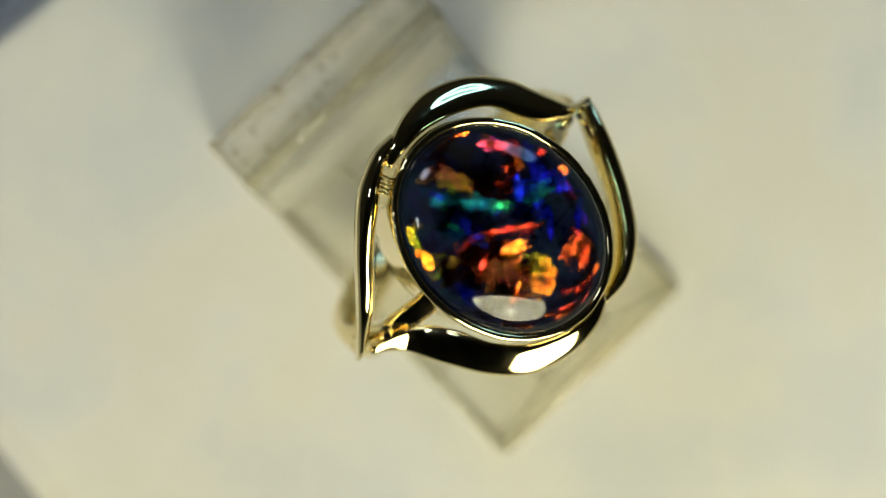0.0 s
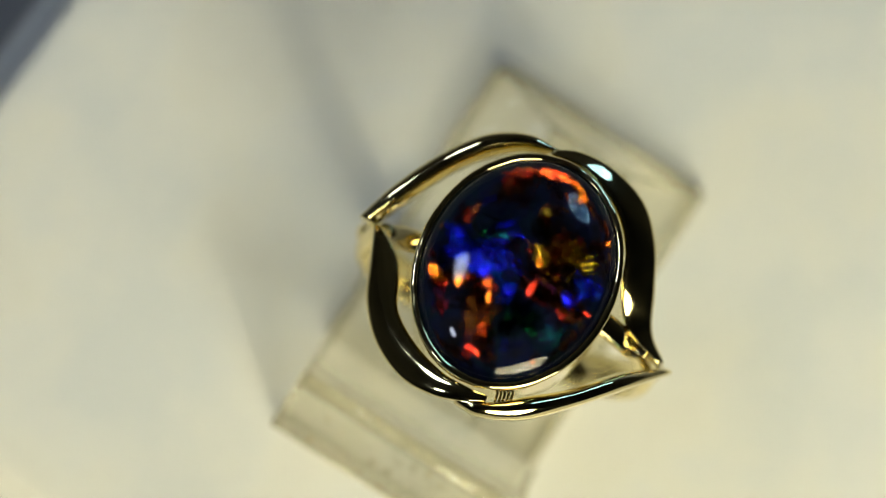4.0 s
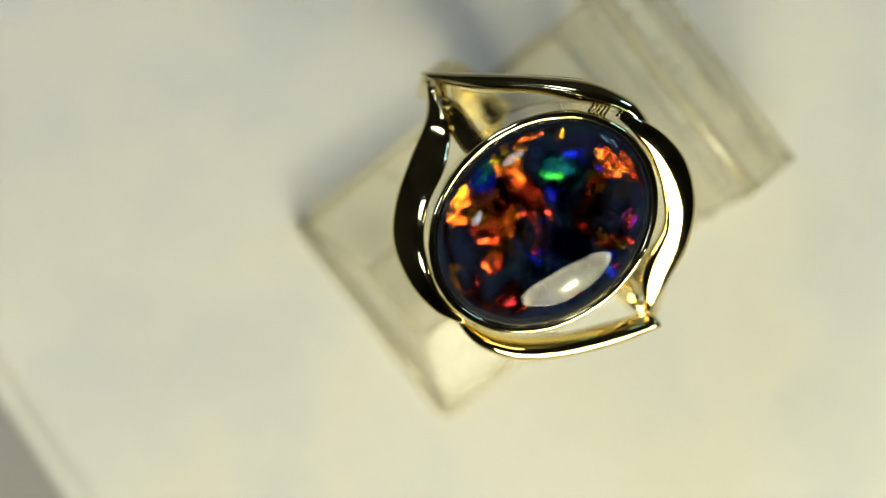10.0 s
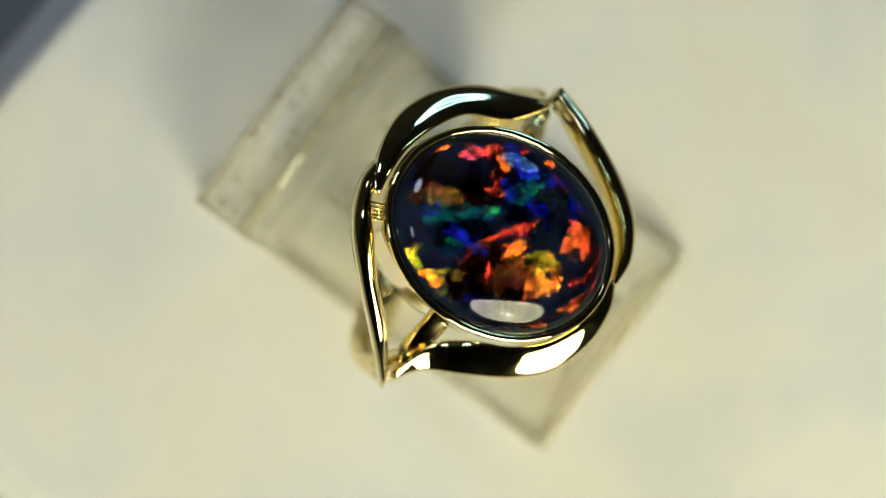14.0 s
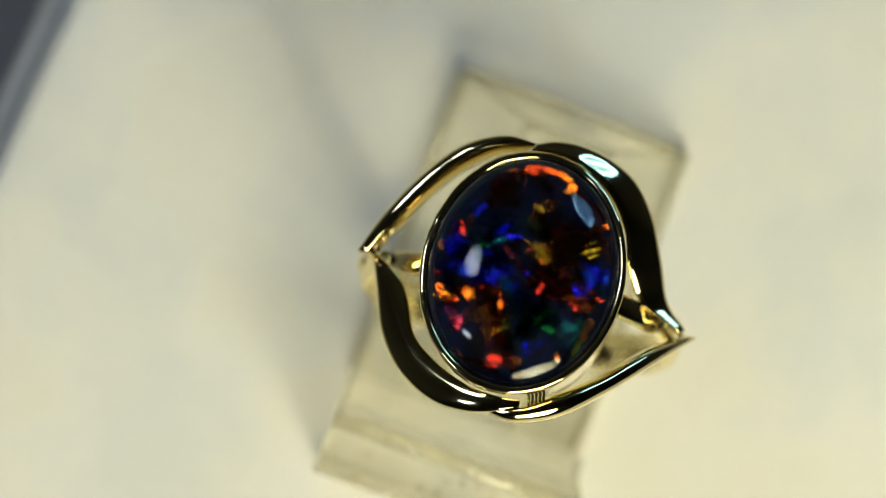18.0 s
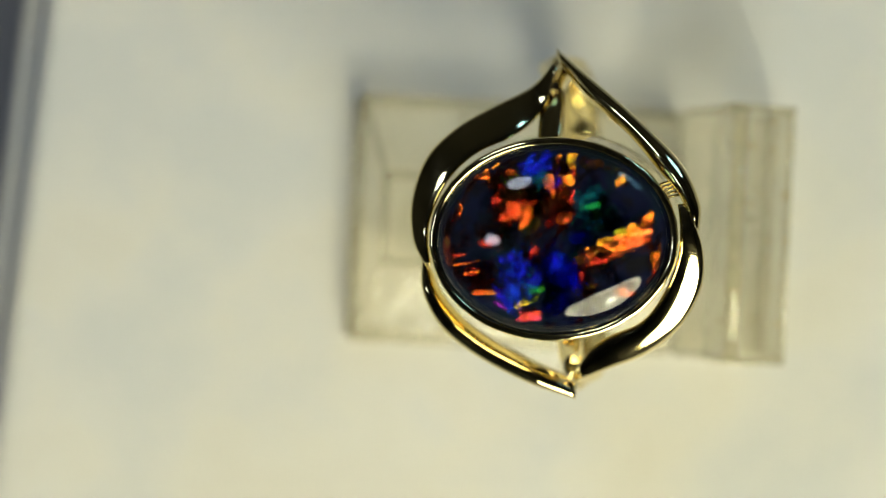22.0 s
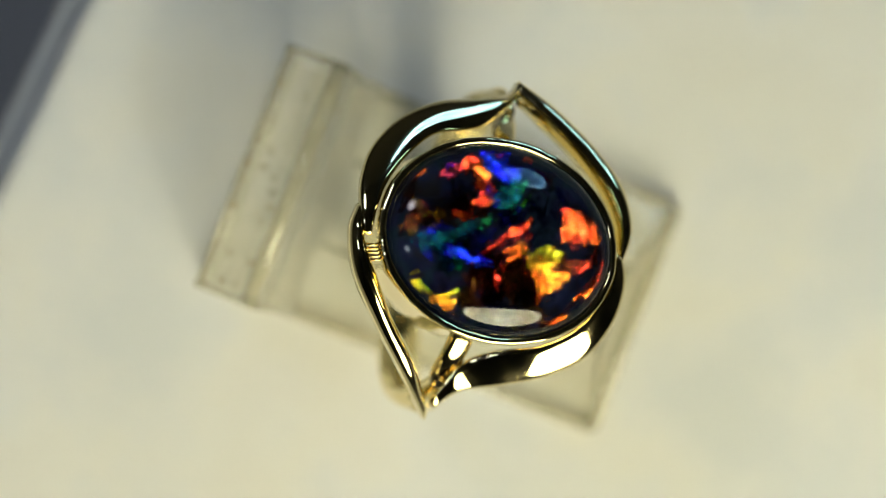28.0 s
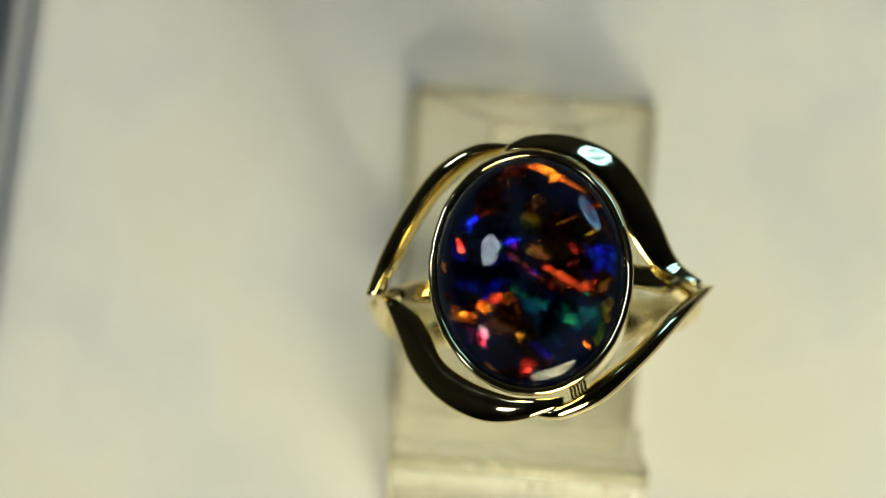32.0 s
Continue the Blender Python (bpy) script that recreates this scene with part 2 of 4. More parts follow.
def plate():
    base = tagged(new("turntable"), "white square plastic turntable with a rounded raised rim", "turntable")
    rows = [(30.4, -14), (31.6, -13.6), (32.0, -12), (32.0, -3.0), (31.7, -2.2), (31.3, -1.9), (30.7, -1.8), (30.4, -1.5), (30.1, -0.9), (29.8, -0.35), (29.3, -0.1), (28.6, 0.0)]
    bm = lofted([[(x * 1.03, y, z) for x, y in rounded_square(h + 1.1, 3.0 + (h - 28.6))] for h, z in rows])
    top = part("plate", bm, white_plastic, base)
    top.rotation_euler.z = radians(39)
    bm = bmesh.new()
    bmesh.ops.create_cone(bm, cap_ends=True, segments=48, radius1=20, radius2=20, depth=6)
    bmesh.ops.translate(bm, vec=(0, 0, -17), verts=bm.verts)
    part("hub", bm, dark_paint, base, smooth=False)
    return base


turntable = plate()

# ---- ring stand ----
# its own axes: s along its length from the low end, c across; the low end faces -46.8 degrees
STAND_TURN = -46.8


def tube(points, radius, m=8):
    """A straight or bent rod through the points."""
    p = [Vector(q) for q in points]
    rows = []
    for i, q in enumerate(p):
        d = (p[min(i + 1, len(p) - 1)] - p[max(i - 1, 0)]).normalized()
        a = d.orthogonal().normalized()
        b = d.cross(a)
        rows.append([tuple(q + radius * (a * math.cos(x) + b * math.sin(x))) for x in [k * math.tau / m for k in range(m)]])
    return lofted(rows)


def stand():
    base = tagged(new("ring_stand"), "clear slightly yellow acrylic ring stand on the white plate", "ring stand")
    L, W, E = 26.6, 7.6, 20.4
    here = pose(11.1 * MM, -2.7 * MM, 0, 0, 0, STAND_TURN + 180) @ pose(0, 7.6 * MM, 0)

    def rect(s0, s1, w, z):
        return [(s0, -w, z), (s1, -w, z), (s1, w, z), (s0, w, z)]

    bm = lofted([rect(0, E, W, 0.05), rect(0, E, W, 1.7), rect(0.25, E, W - 0.25, 2.0), rect(1.8, E, 2.85, 4.0), rect(1.95, E - 0.5, 2.7, 1.2)])
    made = [part("body", bm, acrylic, base, smooth=False)]
    prof = [(E + 0.02, 0.05), (L, 0.05), (L - 0.4, 7.9), (L - 2.3, 8.5), (L - 3.8, 9.3), (L - 4.2, 9.1), (L - 4.7, 5.0), (E + 0.02, 4.2)]
    bm = lofted([[(s, -W, z) for s, z in prof], [(s, W, z) for s, z in prof]])
    made.append(part("back_rest", bm, scuffed, base, smooth=False))
    # added rods along the edges; their colour stands in for light caught there
    runs = [([(0, -W, 0.4), (0, W, 0.4)], 0.4), ([(0, -W, 0.4), (E, -W, 0.4)], 0.34), ([(0, W, 0.4), (E, W, 0.4)], 0.34),
            ([(1.85, -2.8, 3.9), (1.85, 2.8, 3.9)], 0.16), ([(1.85, -2.8, 3.9), (E, -2.8, 3.9)], 0.12), ([(1.85, 2.8, 3.9), (E, 2.8, 3.9)], 0.12),
            ([(L - 0.4, -W, 7.8), (L - 0.4, W, 7.8)], 0.2), ([(L - 3.7, -W, 9.05), (L - 3.7, W, 9.05)], 0.5),
            ([(L, -W, 0.4), (L, W, 0.4)], 0.3), ([(L - 0.1, -W, 0.5), (L - 0.4, -W, 7.8)], 0.25), ([(L - 0.1, W, 0.5), (L - 0.4, W, 7.8)], 0.25),
            ([(L - 0.5, -W, 7.9), (L - 2.3, -W, 8.45), (L - 3.8, -W, 9.2), (L - 4.2, -W, 9.0), (L - 4.8, -W, 4.9), (E, -W, 4.1)], 0.22),
            ([(L - 0.5, W, 7.9), (L - 2.3, W, 8.45), (L - 3.8, W, 9.2), (L - 4.2, W, 9.0), (L - 4.8, W, 4.9), (E, W, 4.1)], 0.22)]
    for w in (-1, 1):
        runs.append(([(0.3, w * (W - 0.3), 1.95), (1.8, w * 2.85, 3.9)], 0.13))
        runs.append(([(2.0, w * 2.7, 1.3), (E - 0.6, w * 2.7, 1.3)], 0.1))
    runs.append(([(2.0, -2.7, 1.3), (2.0, 2.7, 1.3)], 0.12))
    runs.append(([(0.25, -W + 0.3, 1.95), (0.25, W - 0.3, 1.95)], 0.16))
    for run, thick in runs:
        made.append(part("edge", tube(run, thick), acrylic_edge, base))
    # brown flecks and small bubbles in the old plastic
    rnd = random.Random(5)
    bm = bmesh.new()
    for _ in range(75):
        high = rnd.random() < 0.7
        at = (rnd.uniform(L - 4.6, L - 0.4), rnd.uniform(-W, W), rnd.uniform(7.0, 9.0)) if high else (rnd.uniform(1, E), rnd.uniform(-W, W), rnd.uniform(0.4, 1.8))
        r = bmesh.ops.create_icosphere(bm, subdivisions=1, radius=rnd.choice((0.06, 0.09, 0.13, 0.2)))
        bmesh.ops.scale(bm, vec=(rnd.uniform(0.6, 1.6), rnd.uniform(0.6, 1.6), 0.5), verts=r["verts"])
        bmesh.ops.translate(bm, vec=at, verts=r["verts"])
    made.append(tagged(part("fleck", bm, brown_dirt, base, "tiny brown flecks in the plastic"), kind="stuff"))
    for c in made:
        c.matrix_local = here
    return base


ring_stand = stand()

# ---- ring ----
RING_AT, RING_TURN = (-1.28 * MM, 0.8 * MM, 19.6 * MM), 230.0
RING = pose(*RING_AT, 0, 0, RING_TURN) @ pose(0, 0, 0, 0, -6.3, 0) @ pose(0, 0, 0, -12.3, 0, 0)
ring = tagged(new("ring"), "polished gold ring with an oval black opal and leaf bands", "ring")


def smooth_path(points, n):
    """n points on a Catmull-Rom curve through the points."""
    p = [Vector(q) for q in points]
    p = [2 * p[0] - p[1]] + p + [2 * p[-1] - p[-2]]
    out, m = [], len(points) - 1
    for i in range(n):
        s = i * m / (n - 1)
        j = min(int(s), m - 1)
        t = s - j
        a, b, c, d = p[j:j + 4]
        out.append(0.5 * (2 * b + (c - a) * t + (2 * a - 5 * b + 4 * c - d) * t * t + (3 * b - a - 3 * c + d) * t ** 3))
    return out


def band(outer, inner, heights, slope, thick, name, turn, dome=0.05, bevel=0.0):
    """A polished leaf band: a domed strip between two curves, lower at its outer edge."""
    n = 44
    o, i = smooth_path([(x, y, 0) for x, y in outer], n), smooth_path([(x, y, 0) for x, y in inner], n)
    h = [q.x for q in smooth_path([(z, 0, 0) for z in heights], n)]
    rows = []
    for a, b, z in zip(o, i, h):
        w = max((a - b).length, 0.05)
        drop, t = w * slope, min(thick, 0.35 + w)
        row = []
        for s in (0, 0.04, 0.14, 0.3, 0.46, 0.56, 0.64, 0.74, 0.86, 0.96, 1.0):
            crown = (1 - (2 * s - 1) ** 6) * min(0.10, w * 0.10) + dome * w * math.sin(math.pi * s)
            edge = -0.08 * (s in (0, 1.0))
            row.append((*a.lerp(b, s).xy, z - drop * (1 - s) + crown + edge - bevel * w * max(0.0, (s - 0.74) / 0.26)))
        row.append((*a.lerp(b, 0.97).xy, z - t))
        row.append((*a.lerp(b, 0.5).xy, z - drop * 0.5 - t))
        row.append((*a.lerp(b, 0.03).xy, z - drop - t * 0.7))
        rows.append(row)
    ob = part(name, lofted(rows), gold, ring)
    ob.matrix_local = RING @ pose(0, 0, 0, 0, 0, turn)
    return ob


def leaf_bands():
    steep = (-4.0, -3.6, -2.3, -1.25, -0.5, -0.05, 0.0, -0.15)
    gentle = (-3.1, -2.6, -2.15, -1.65, -1.05, -0.45, -0.1, -0.2)
    thin = (-2.5, -2.0, -1.5, -0.95, -0.6, -0.7)
    # the bands that meet at the raised tip
    band([(9.33, -0.07), (8.05, 1.28), (7.2, 3.15), (6.15, 5.2), (4.65, 6.85), (2.45, 7.7), (0.3, 7.75), (-1.1, 7.2)],
         [(8.95, -0.3), (6.6, 0.75), (5.45, 2.2), (4.75, 4.0), (3.45, 5.55), (1.5, 6.6), (0.2, 6.85), (-1.2, 6.8)], steep, 0.42, 1.1, "wide_band", 0, 0.015)
    band([(10.06, -0.17), (8.1, -2.5), (5.8, -5.0), (3.65, -6.95), (1.5, -7.85), (0.0, -7.75)],
         [(9.05, -0.35), (7.1, -2.05), (5.3, -4.1), (3.4, -5.6), (1.9, -6.75), (0.6, -7.15)], (-5.2, -3.0, -1.7, -0.95, -0.6, -0.7), -0.12, 1.2, "narrow_band", 0, 0.4, 0.2)
    # the bands that meet at the lower tip, a little wider
    band([(8.4, 0.4), (7.65, 2.45), (6.85, 4.5), (5.35, 6.4), (3.25, 7.65), (1.2, 7.9), (-0.6, 7.5), (-1.5, 7.05)],
         [(8.05, 0.2), (6.55, 1.3), (5.75, 2.55), (4.95, 4.35), (3.35, 5.65), (1.5, 6.5), (0.0, 6.75), (-1.5, 6.7)], gentle, 0.1, 1.1, "wide_band", 180, 0.085)
    band([(9.25, 0.4), (8.2, -2.0), (6.6, -4.6), (4.8, -6.5), (2.7, -7.4), (0.7, -7.35)],
         [(8.5, 0.5), (7.3, -1.4), (5.8, -3.8), (4.4, -5.35), (2.9, -6.4), (1.4, -6.95)], thin, -0.2, 1.2, "narrow_band", 180, 0.32, 0.25)


leaf_bands()


def ellipse(a, b, z, n=96):
    return [(a * math.cos(i * math.tau / n), b * math.sin(i * math.tau / n), z) for i in range(n)]


def bezel():
    a, b = 5.06, 6.27
    rows = [(0.0, -4.6), (0.34, -4.6), (0.38, -4.4), (0.38, -2.2), (0.39, -0.4), (0.41, 0.35), (0.39, 0.55), (0.33, 0.63), (0.2, 0.67), (0.07, 0.65), (0.0, 0.56), (-0.04, 0.3), (-0.05, -0.2), (-0.05, -4.4)]
    loops = []
    for d, z in rows:
        loops.append([(x * (1 + w), y * (1 + w), q + 4 * w) for (x, y, q), w in ((p, 0.006 * noise.fractal(Vector((1.6 * p[0], 1.6 * p[1], 0.8 * z)), 1.0, 2.0, 3)) for p in ellipse(a + d, b + d, z, 160))])
    bm = lofted(loops, False, False)
    ob = part("bezel", bm, gold, ring, "thin polished gold bezel rim")
    ob.matrix_local = RING


bezel()
A, B, RISE = 5.08, 6.28, 2.2


def dome_height(x, y):
    q = 1 - (x / A) ** 2 - (y / B) ** 2
    return 0.35 + RISE * (max(q, 0.0)) ** 0.46


def stone():
    body = bmesh.new()
    rows = [ellipse(A * 0.99, B * 0.99, -0.6), ellipse(A * 0.99, B * 0.99, 0.2)] + [ellipse(A * r, B * r, 0.2 + 0.5 * (1 - r * r)) for r in (0.9, 0.7, 0.5, 0.3, 0.1, 0.01)]
    ob = part("stone", lofted(rows), potch, ring, "dark blue-black opal body")
    ob.matrix_local = RING
    rings = [math.sin(i / 22 * math.pi / 2) for i in range(22, 0, -1)] + [0.004]
    bm = lofted([ellipse(A * r, B * r, dome_height(A * r, 0)) for r in rings], False, True)
    cap = part("dome", bm, dome_clear, ring, "clear polished domed surface of the opal")
    cap.matrix_local = RING
    return ob


opal = stone()


def shank():
    bm = bmesh.new()
    n, m, rows = 90, 12, []
    for i in range(n):
        a = radians(90 + 58 + (360 - 116) * i / (n - 1))
        wide = (1.0 + 0.35 * abs(math.cos(a))) * min(1.0, 0.3 + min(i, n - 1 - i) / 14)
        row = []
        for j in range(m):
            q = j * math.tau / m
            r = 8.95 + 0.7 * math.cos(q)
            row.append((r * math.cos(a), wide * math.sin(q) * 1.05, r * math.sin(a) - 9.3))
        rows.append(row)
    ob = part("shank", lofted(rows), gold, ring, "round polished gold hoop")
    ob.matrix_local = RING
    for turn in (0, 180):
        bar = smooth_path([(8.4, 0.0, -5.6), (7.4, 0.05, -4.7), (6.4, 0.12, -3.8), (5.2, 0.2, -2.9)], 16)
        rows = []
        for i, p in enumerate(bar):
            w = 0.22 + 0.42 * min(1.0, i / 8) ** 0.7
            rows.append([(p.x, p.y + w * math.cos(q), p.z + 0.34 * math.copysign(abs(math.sin(q)) ** 0.5, math.sin(q))) for q in [j * math.tau / 16 for j in range(16)]])
        path = smooth_path([(8.1, 0.0, -5.9), (8.7, 0.0, -6.4), (9.1, 0.0, -7.4), (8.95, 0.0, -9.0)], 18)
        limb_rows = []
        for i, p in enumerate(path):
            w, d = 0.12 + 0.6 * min(1.0, i / 14), 0.08 + 0.55 * min(1.0, i / 6)
            limb_rows.append([(p.x + d * math.cos(q), p.y + w * math.sin(q), p.z) for q in [j * math.tau / 14 for j in range(14)]])
        limb = part("shoulder", lofted(limb_rows), cast_gold, ring)
        limb.matrix_local = RING @ pose(0, 0, 0, 0, 0, turn)
        ob = part("strut", lofted(rows), gold, ring)
        ob.matrix_local = RING @ pose(0, 0, 0, 0, 0, turn)
        # rough solder along the strut's two edges
        for side in (-1, 1):
            seam = [(p.x, p.y + side * 0.58 * min(1.0, 0.35 + i / 9), p.z - 0.05) for i, p in enumerate(bar)]
            ob = part("seam", tube(seam, 0.13), cast_gold, ring)
            ob.matrix_local = RING @ pose(0, 0, 0, 0, 0, turn)


shank()


def joint():
    """Fine solder ribs between the bezel and the narrow band."""
    for i in range(5):
        x = 1.85 + 0.18 * i
        rib = tube([(x, -5.9 + 0.1 * i, -0.95), (x + 0.05, -6.35 + 0.1 * i, -0.75), (x + 0.1, -6.75 + 0.1 * i, -0.9)], 0.08, 8)
        part("rib", rib, cast_gold, ring).matrix_local = RING


joint()

# ---- play of colour: tilted platelets inside the stone ----
HALF = (Vector(around(LAMP_AZIMUTH, LAMP_RISE, LAMP_FAR)) * MM - Vector(RING_AT)).normalized() + (EYE.translation - Vector(RING_AT)).normalized()
HALF.normalize()
rnd_flake = random.Random(11)
HAZE = {m: [] for m in (teal, bronze, olive)}
CELL = 0.075


def sheet_mesh(sheets, material):
    """One mesh from thin ragged sheets (verts, normals, spread, grain, faces), each an island of its own."""
    verts, normals, spread, grain, faces = [], [], [], [], []
    for v, n, a, b, f in sheets:
        faces += [tuple(i + len(verts) for i in q) for q in f]
        verts, normals, spread, grain = verts + v, normals + n, spread + a, grain + b
    me = bpy.data.meshes.new("colour_flake")
    me.from_pydata(verts, [], faces)
    for name, where in (("spread", spread), ("grain", grain)):
        uv = me.uv_layers.new(name=name)
        for loop in me.loops:
            uv.data[loop.index].uv = where[loop.vertex_index]
    me.polygons.foreach_set("use_smooth", [True] * len(me.polygons))
    me.normals_split_custom_set_from_vertices(normals)
    me.materials.append(material)
    ob = new("colour_flake", me)
    ob.parent = opal
    return ob


def flake(material, x, y, wide, high, tilt, facing):
    """A thin ragged sheet inside the stone whose lattice throws the work lamp's light up when the table stands at this angle."""
    r = rnd_flake
    n0 = (RING.to_3x3().inverted() @ (Matrix.Rotation(-radians(facing), 3, "Z") @ HALF)).normalized()
    turn = Matrix.Rotation(radians(tilt - facing - RING_TURN), 2)
    deep = r.uniform(0.80, 1.0)
    bow, lean = r.uniform(-0.04, 0.04), Vector((r.gauss(0, 0.015), r.gauss(0, 0.015), 0))
    size = {bronze: 0.8, blue: 1.25, teal: 1.1}.get(material, 1.06)
    hx, hy = size * wide / 2, size * high / 2
    off = Vector((r.uniform(0, 90), r.uniform(0, 90), r.uniform(0, 90)))
    verts, normals, spread, grain, faces, at = [], [], [], [], [], {}

    def corner(i, j):
        if (i, j) not in at:
            u, v = (i + r.uniform(-0.35, 0.35)) * CELL, (j + r.uniform(-0.35, 0.35)) * CELL
            q = turn @ Vector((u, v))
            cx, cy = x + q.x, y + q.y
            e = min(0.95, math.sqrt((cx / A) ** 2 + (cy / B) ** 2))
            away = math.sqrt((u / hx) ** 2 + (v / hy) ** 2)
            rag = noise.fractal(Vector((1.7 * u, 3.2 * v, 0)) + off, 0.55, 2.0, 5)
            at[i, j] = len(verts)
            verts.append((cx * MM, cy * MM, (0.32 + 0.9 * (1 - e * e) ** 0.62 * deep) * MM))
            normals.append((n0 + lean + bow * Vector((q.x, q.y, 0))).normalized())
            spread.append((1.1 * (0.88 - away) + 0.85 * rag if e < 0.95 else -1.0, 0.0))
            grain.append((u, v))
        return at[i, j]

    nx, ny = int(1.5 * hx / CELL) + 2, int(1.5 * hy / CELL) + 2
    for i in range(-nx, nx):
        for j in range(-ny, ny):
            quad = (corner(i, j), corner(i + 1, j), corner(i + 1, j + 1), corner(i, j + 1))
            if sum(spread[q][0] for q in quad) > 0:
                faces.append(quad)
    if not faces:
        return
    kept = sorted({q for f in faces for q in f})
    index = {q: n for n, q in enumerate(kept)}
    made = ([verts[q] for q in kept], [normals[q] for q in kept], [spread[q] for q in kept], [grain[q] for q in kept], [tuple(index[q] for q in f) for f in faces])
    if material in HAZE:
        HAZE[material].append(made)
    else:
        sheet_mesh([made], material)


def join_haze():
    """The dim clouds deep in the stone, which nobody could count."""
    for material, sheets in HAZE.items():
        ob = sheet_mesh(sheets, material)
        ob.name = "colour_cloud"
        tagged(ob, "dim cloudy colour inside the opal", kind="stuff")


# seen when the table stands at 0 degrees
flake(pink, -3.07, -3.31, 1.73, 0.60, -5, 0)
flake(red, -2.78, -3.68, 1.19, 0.48, 0, 0)
flake(orange, -2.28, -5.12, 0.89, 0.24, 15, 0)
flake(red, -2.60, -1.94, 0.89, 0.60, 0, 0)
flake(red, -4.32, -1.24, 0.48, 0.36, 0, 0)
flake(orange, -4.64, 0.41, 0.72, 0.42, -20, 0)
flake(blue, -2.04, -0.99, 0.77, 1.31, 0, 0)
flake(blue, -1.36, -0.09, 1.55, 0.72, 15, 0)
flake(blue, -3.81, 1.06, 1.07, 0.60, 10, 0)
flake(olive, -0.07, -4.04, 1.19, 1.07, 40, 0)
flake(teal, 1.35, -4.01, 1.49, 0.66, -20, 0)
flake(teal, 0.13, -2.28, 2.68, 1.01, 0, 0)
flake(lime, 3.52, -3.80, 1.31, 0.54, -50, 0)
flake(yellow, 3.91, -2.43, 1.19, 0.54, -30, 0)
flake(yellow, 4.12, -1.80, 0.60, 0.48, 0, 0)
flake(red, -0.21, 0.08, 2.68, 0.36, 8, 0)
flake(orange, 0.58, 0.77, 1.49, 0.77, 20, 0)
flake(yellow, 1.01, 0.96, 0.77, 0.54, 0, 0)
flake(bronze, 1.97, 0.99, 2.38, 1.49, 60, 0)
flake(red, 2.11, 0.12, 1.19, 0.36, 80, 0)
flake(orange, 0.36, 3.37, 1.49, 0.72, -70, 0)
flake(yellow, -0.04, 2.91, 1.01, 0.89, 0, 0)
flake(olive, 0.11, 2.35, 1.01, 0.72, 0, 0)
flake(orange, 2.06, 2.52, 1.19, 0.27, 70, 0)
flake(red, -0.79, 5.25, 1.64, 0.36, 45, 0)
flake(red, 0.85, 5.44, 1.19, 0.30, 20, 0)
flake(red, 1.27, -0.96, 0.89, 0.30, 0, 0)
flake(bronze, -1.42, 3.62, 1.79, 0.72, 75, 0)
flake(green, -0.77, -1.11, 1.01, 0.66, 0, 0)
flake(bronze, 2.49, -1.01, 1.79, 1.19, 80, 0)
# seen when the table stands at 26 degrees
flake(red, -3.47, -2.88, 1.07, 0.66, 30, 26)
flake(orange, -3.22, -2.05, 1.07, 0.72, -30, 26)
flake(red, -2.37, -1.71, 0.89, 0.42, 80, 26)
flake(red, -1.60, -1.45, 1.07, 0.77, 30, 26)
flake(blue, -3.85, -1.53, 1.19, 1.01, -30, 26)
flake(blue, -3.44, -0.50, 1.49, 0.89, 0, 26)
flake(teal, -2.49, -0.14, 2.09, 1.31, 40, 26)
flake(green, -3.11, 0.38, 1.01, 0.54, 50, 26)
flake(fire, -1.77, 3.50, 1.79, 1.13, 80, 26)
flake(red, -1.81, 4.19, 1.19, 0.89, 70, 26)
flake(red, -2.52, 3.00, 1.01, 0.30, 0, 26)
flake(lime, 0.05, 2.59, 1.97, 1.01, 10, 26)
flake(orange, 1.35, 2.94, 2.09, 1.61, 0, 26)
flake(yellow, 0.96, 2.66, 1.61, 1.19, 0, 26)
flake(orange, 2.08, 2.88, 1.49, 0.42, 10, 26)
flake(red, -0.30, 0.20, 2.38, 0.42, 35, 26)
flake(red, -0.80, 0.89, 1.19, 0.42, 50, 26)
flake(orange, 0.38, 0.54, 1.49, 0.36, 15, 26)
flake(bronze, 1.46, 0.18, 1.31, 0.48, -60, 26)
flake(red, 1.94, 0.14, 0.89, 0.30, -60, 26)
flake(teal, 0.88, -3.44, 1.79, 0.72, -5, 26)
flake(green, 0.85, -2.98, 1.01, 0.48, 0, 26)
flake(blue, 0.24, -3.91, 1.19, 0.72, 20, 26)
flake(blue, 1.36, -1.76, 2.09, 0.77, -10, 26)
flake(bronze, 0.57, -5.19, 1.31, 0.60, 40, 26)
flake(orange, 0.00, -4.78, 0.60, 0.30, 70, 26)
flake(lime, 3.50, -2.10, 1.49, 0.36, 15, 26)
flake(yellow, 3.99, -1.88, 0.95, 0.48, 10, 26)
flake(lime, 3.27, -3.85, 0.60, 0.30, 0, 26)
flake(red, 0.26, 4.70, 0.89, 0.42, 40, 26)
flake(orange, 1.52, 5.24, 1.07, 0.42, 30, 26)
flake(orange, 3.20, 4.19, 1.19, 0.42, 25, 26)
flake(red, -0.24, 5.83, 0.60, 0.21, 80, 26)
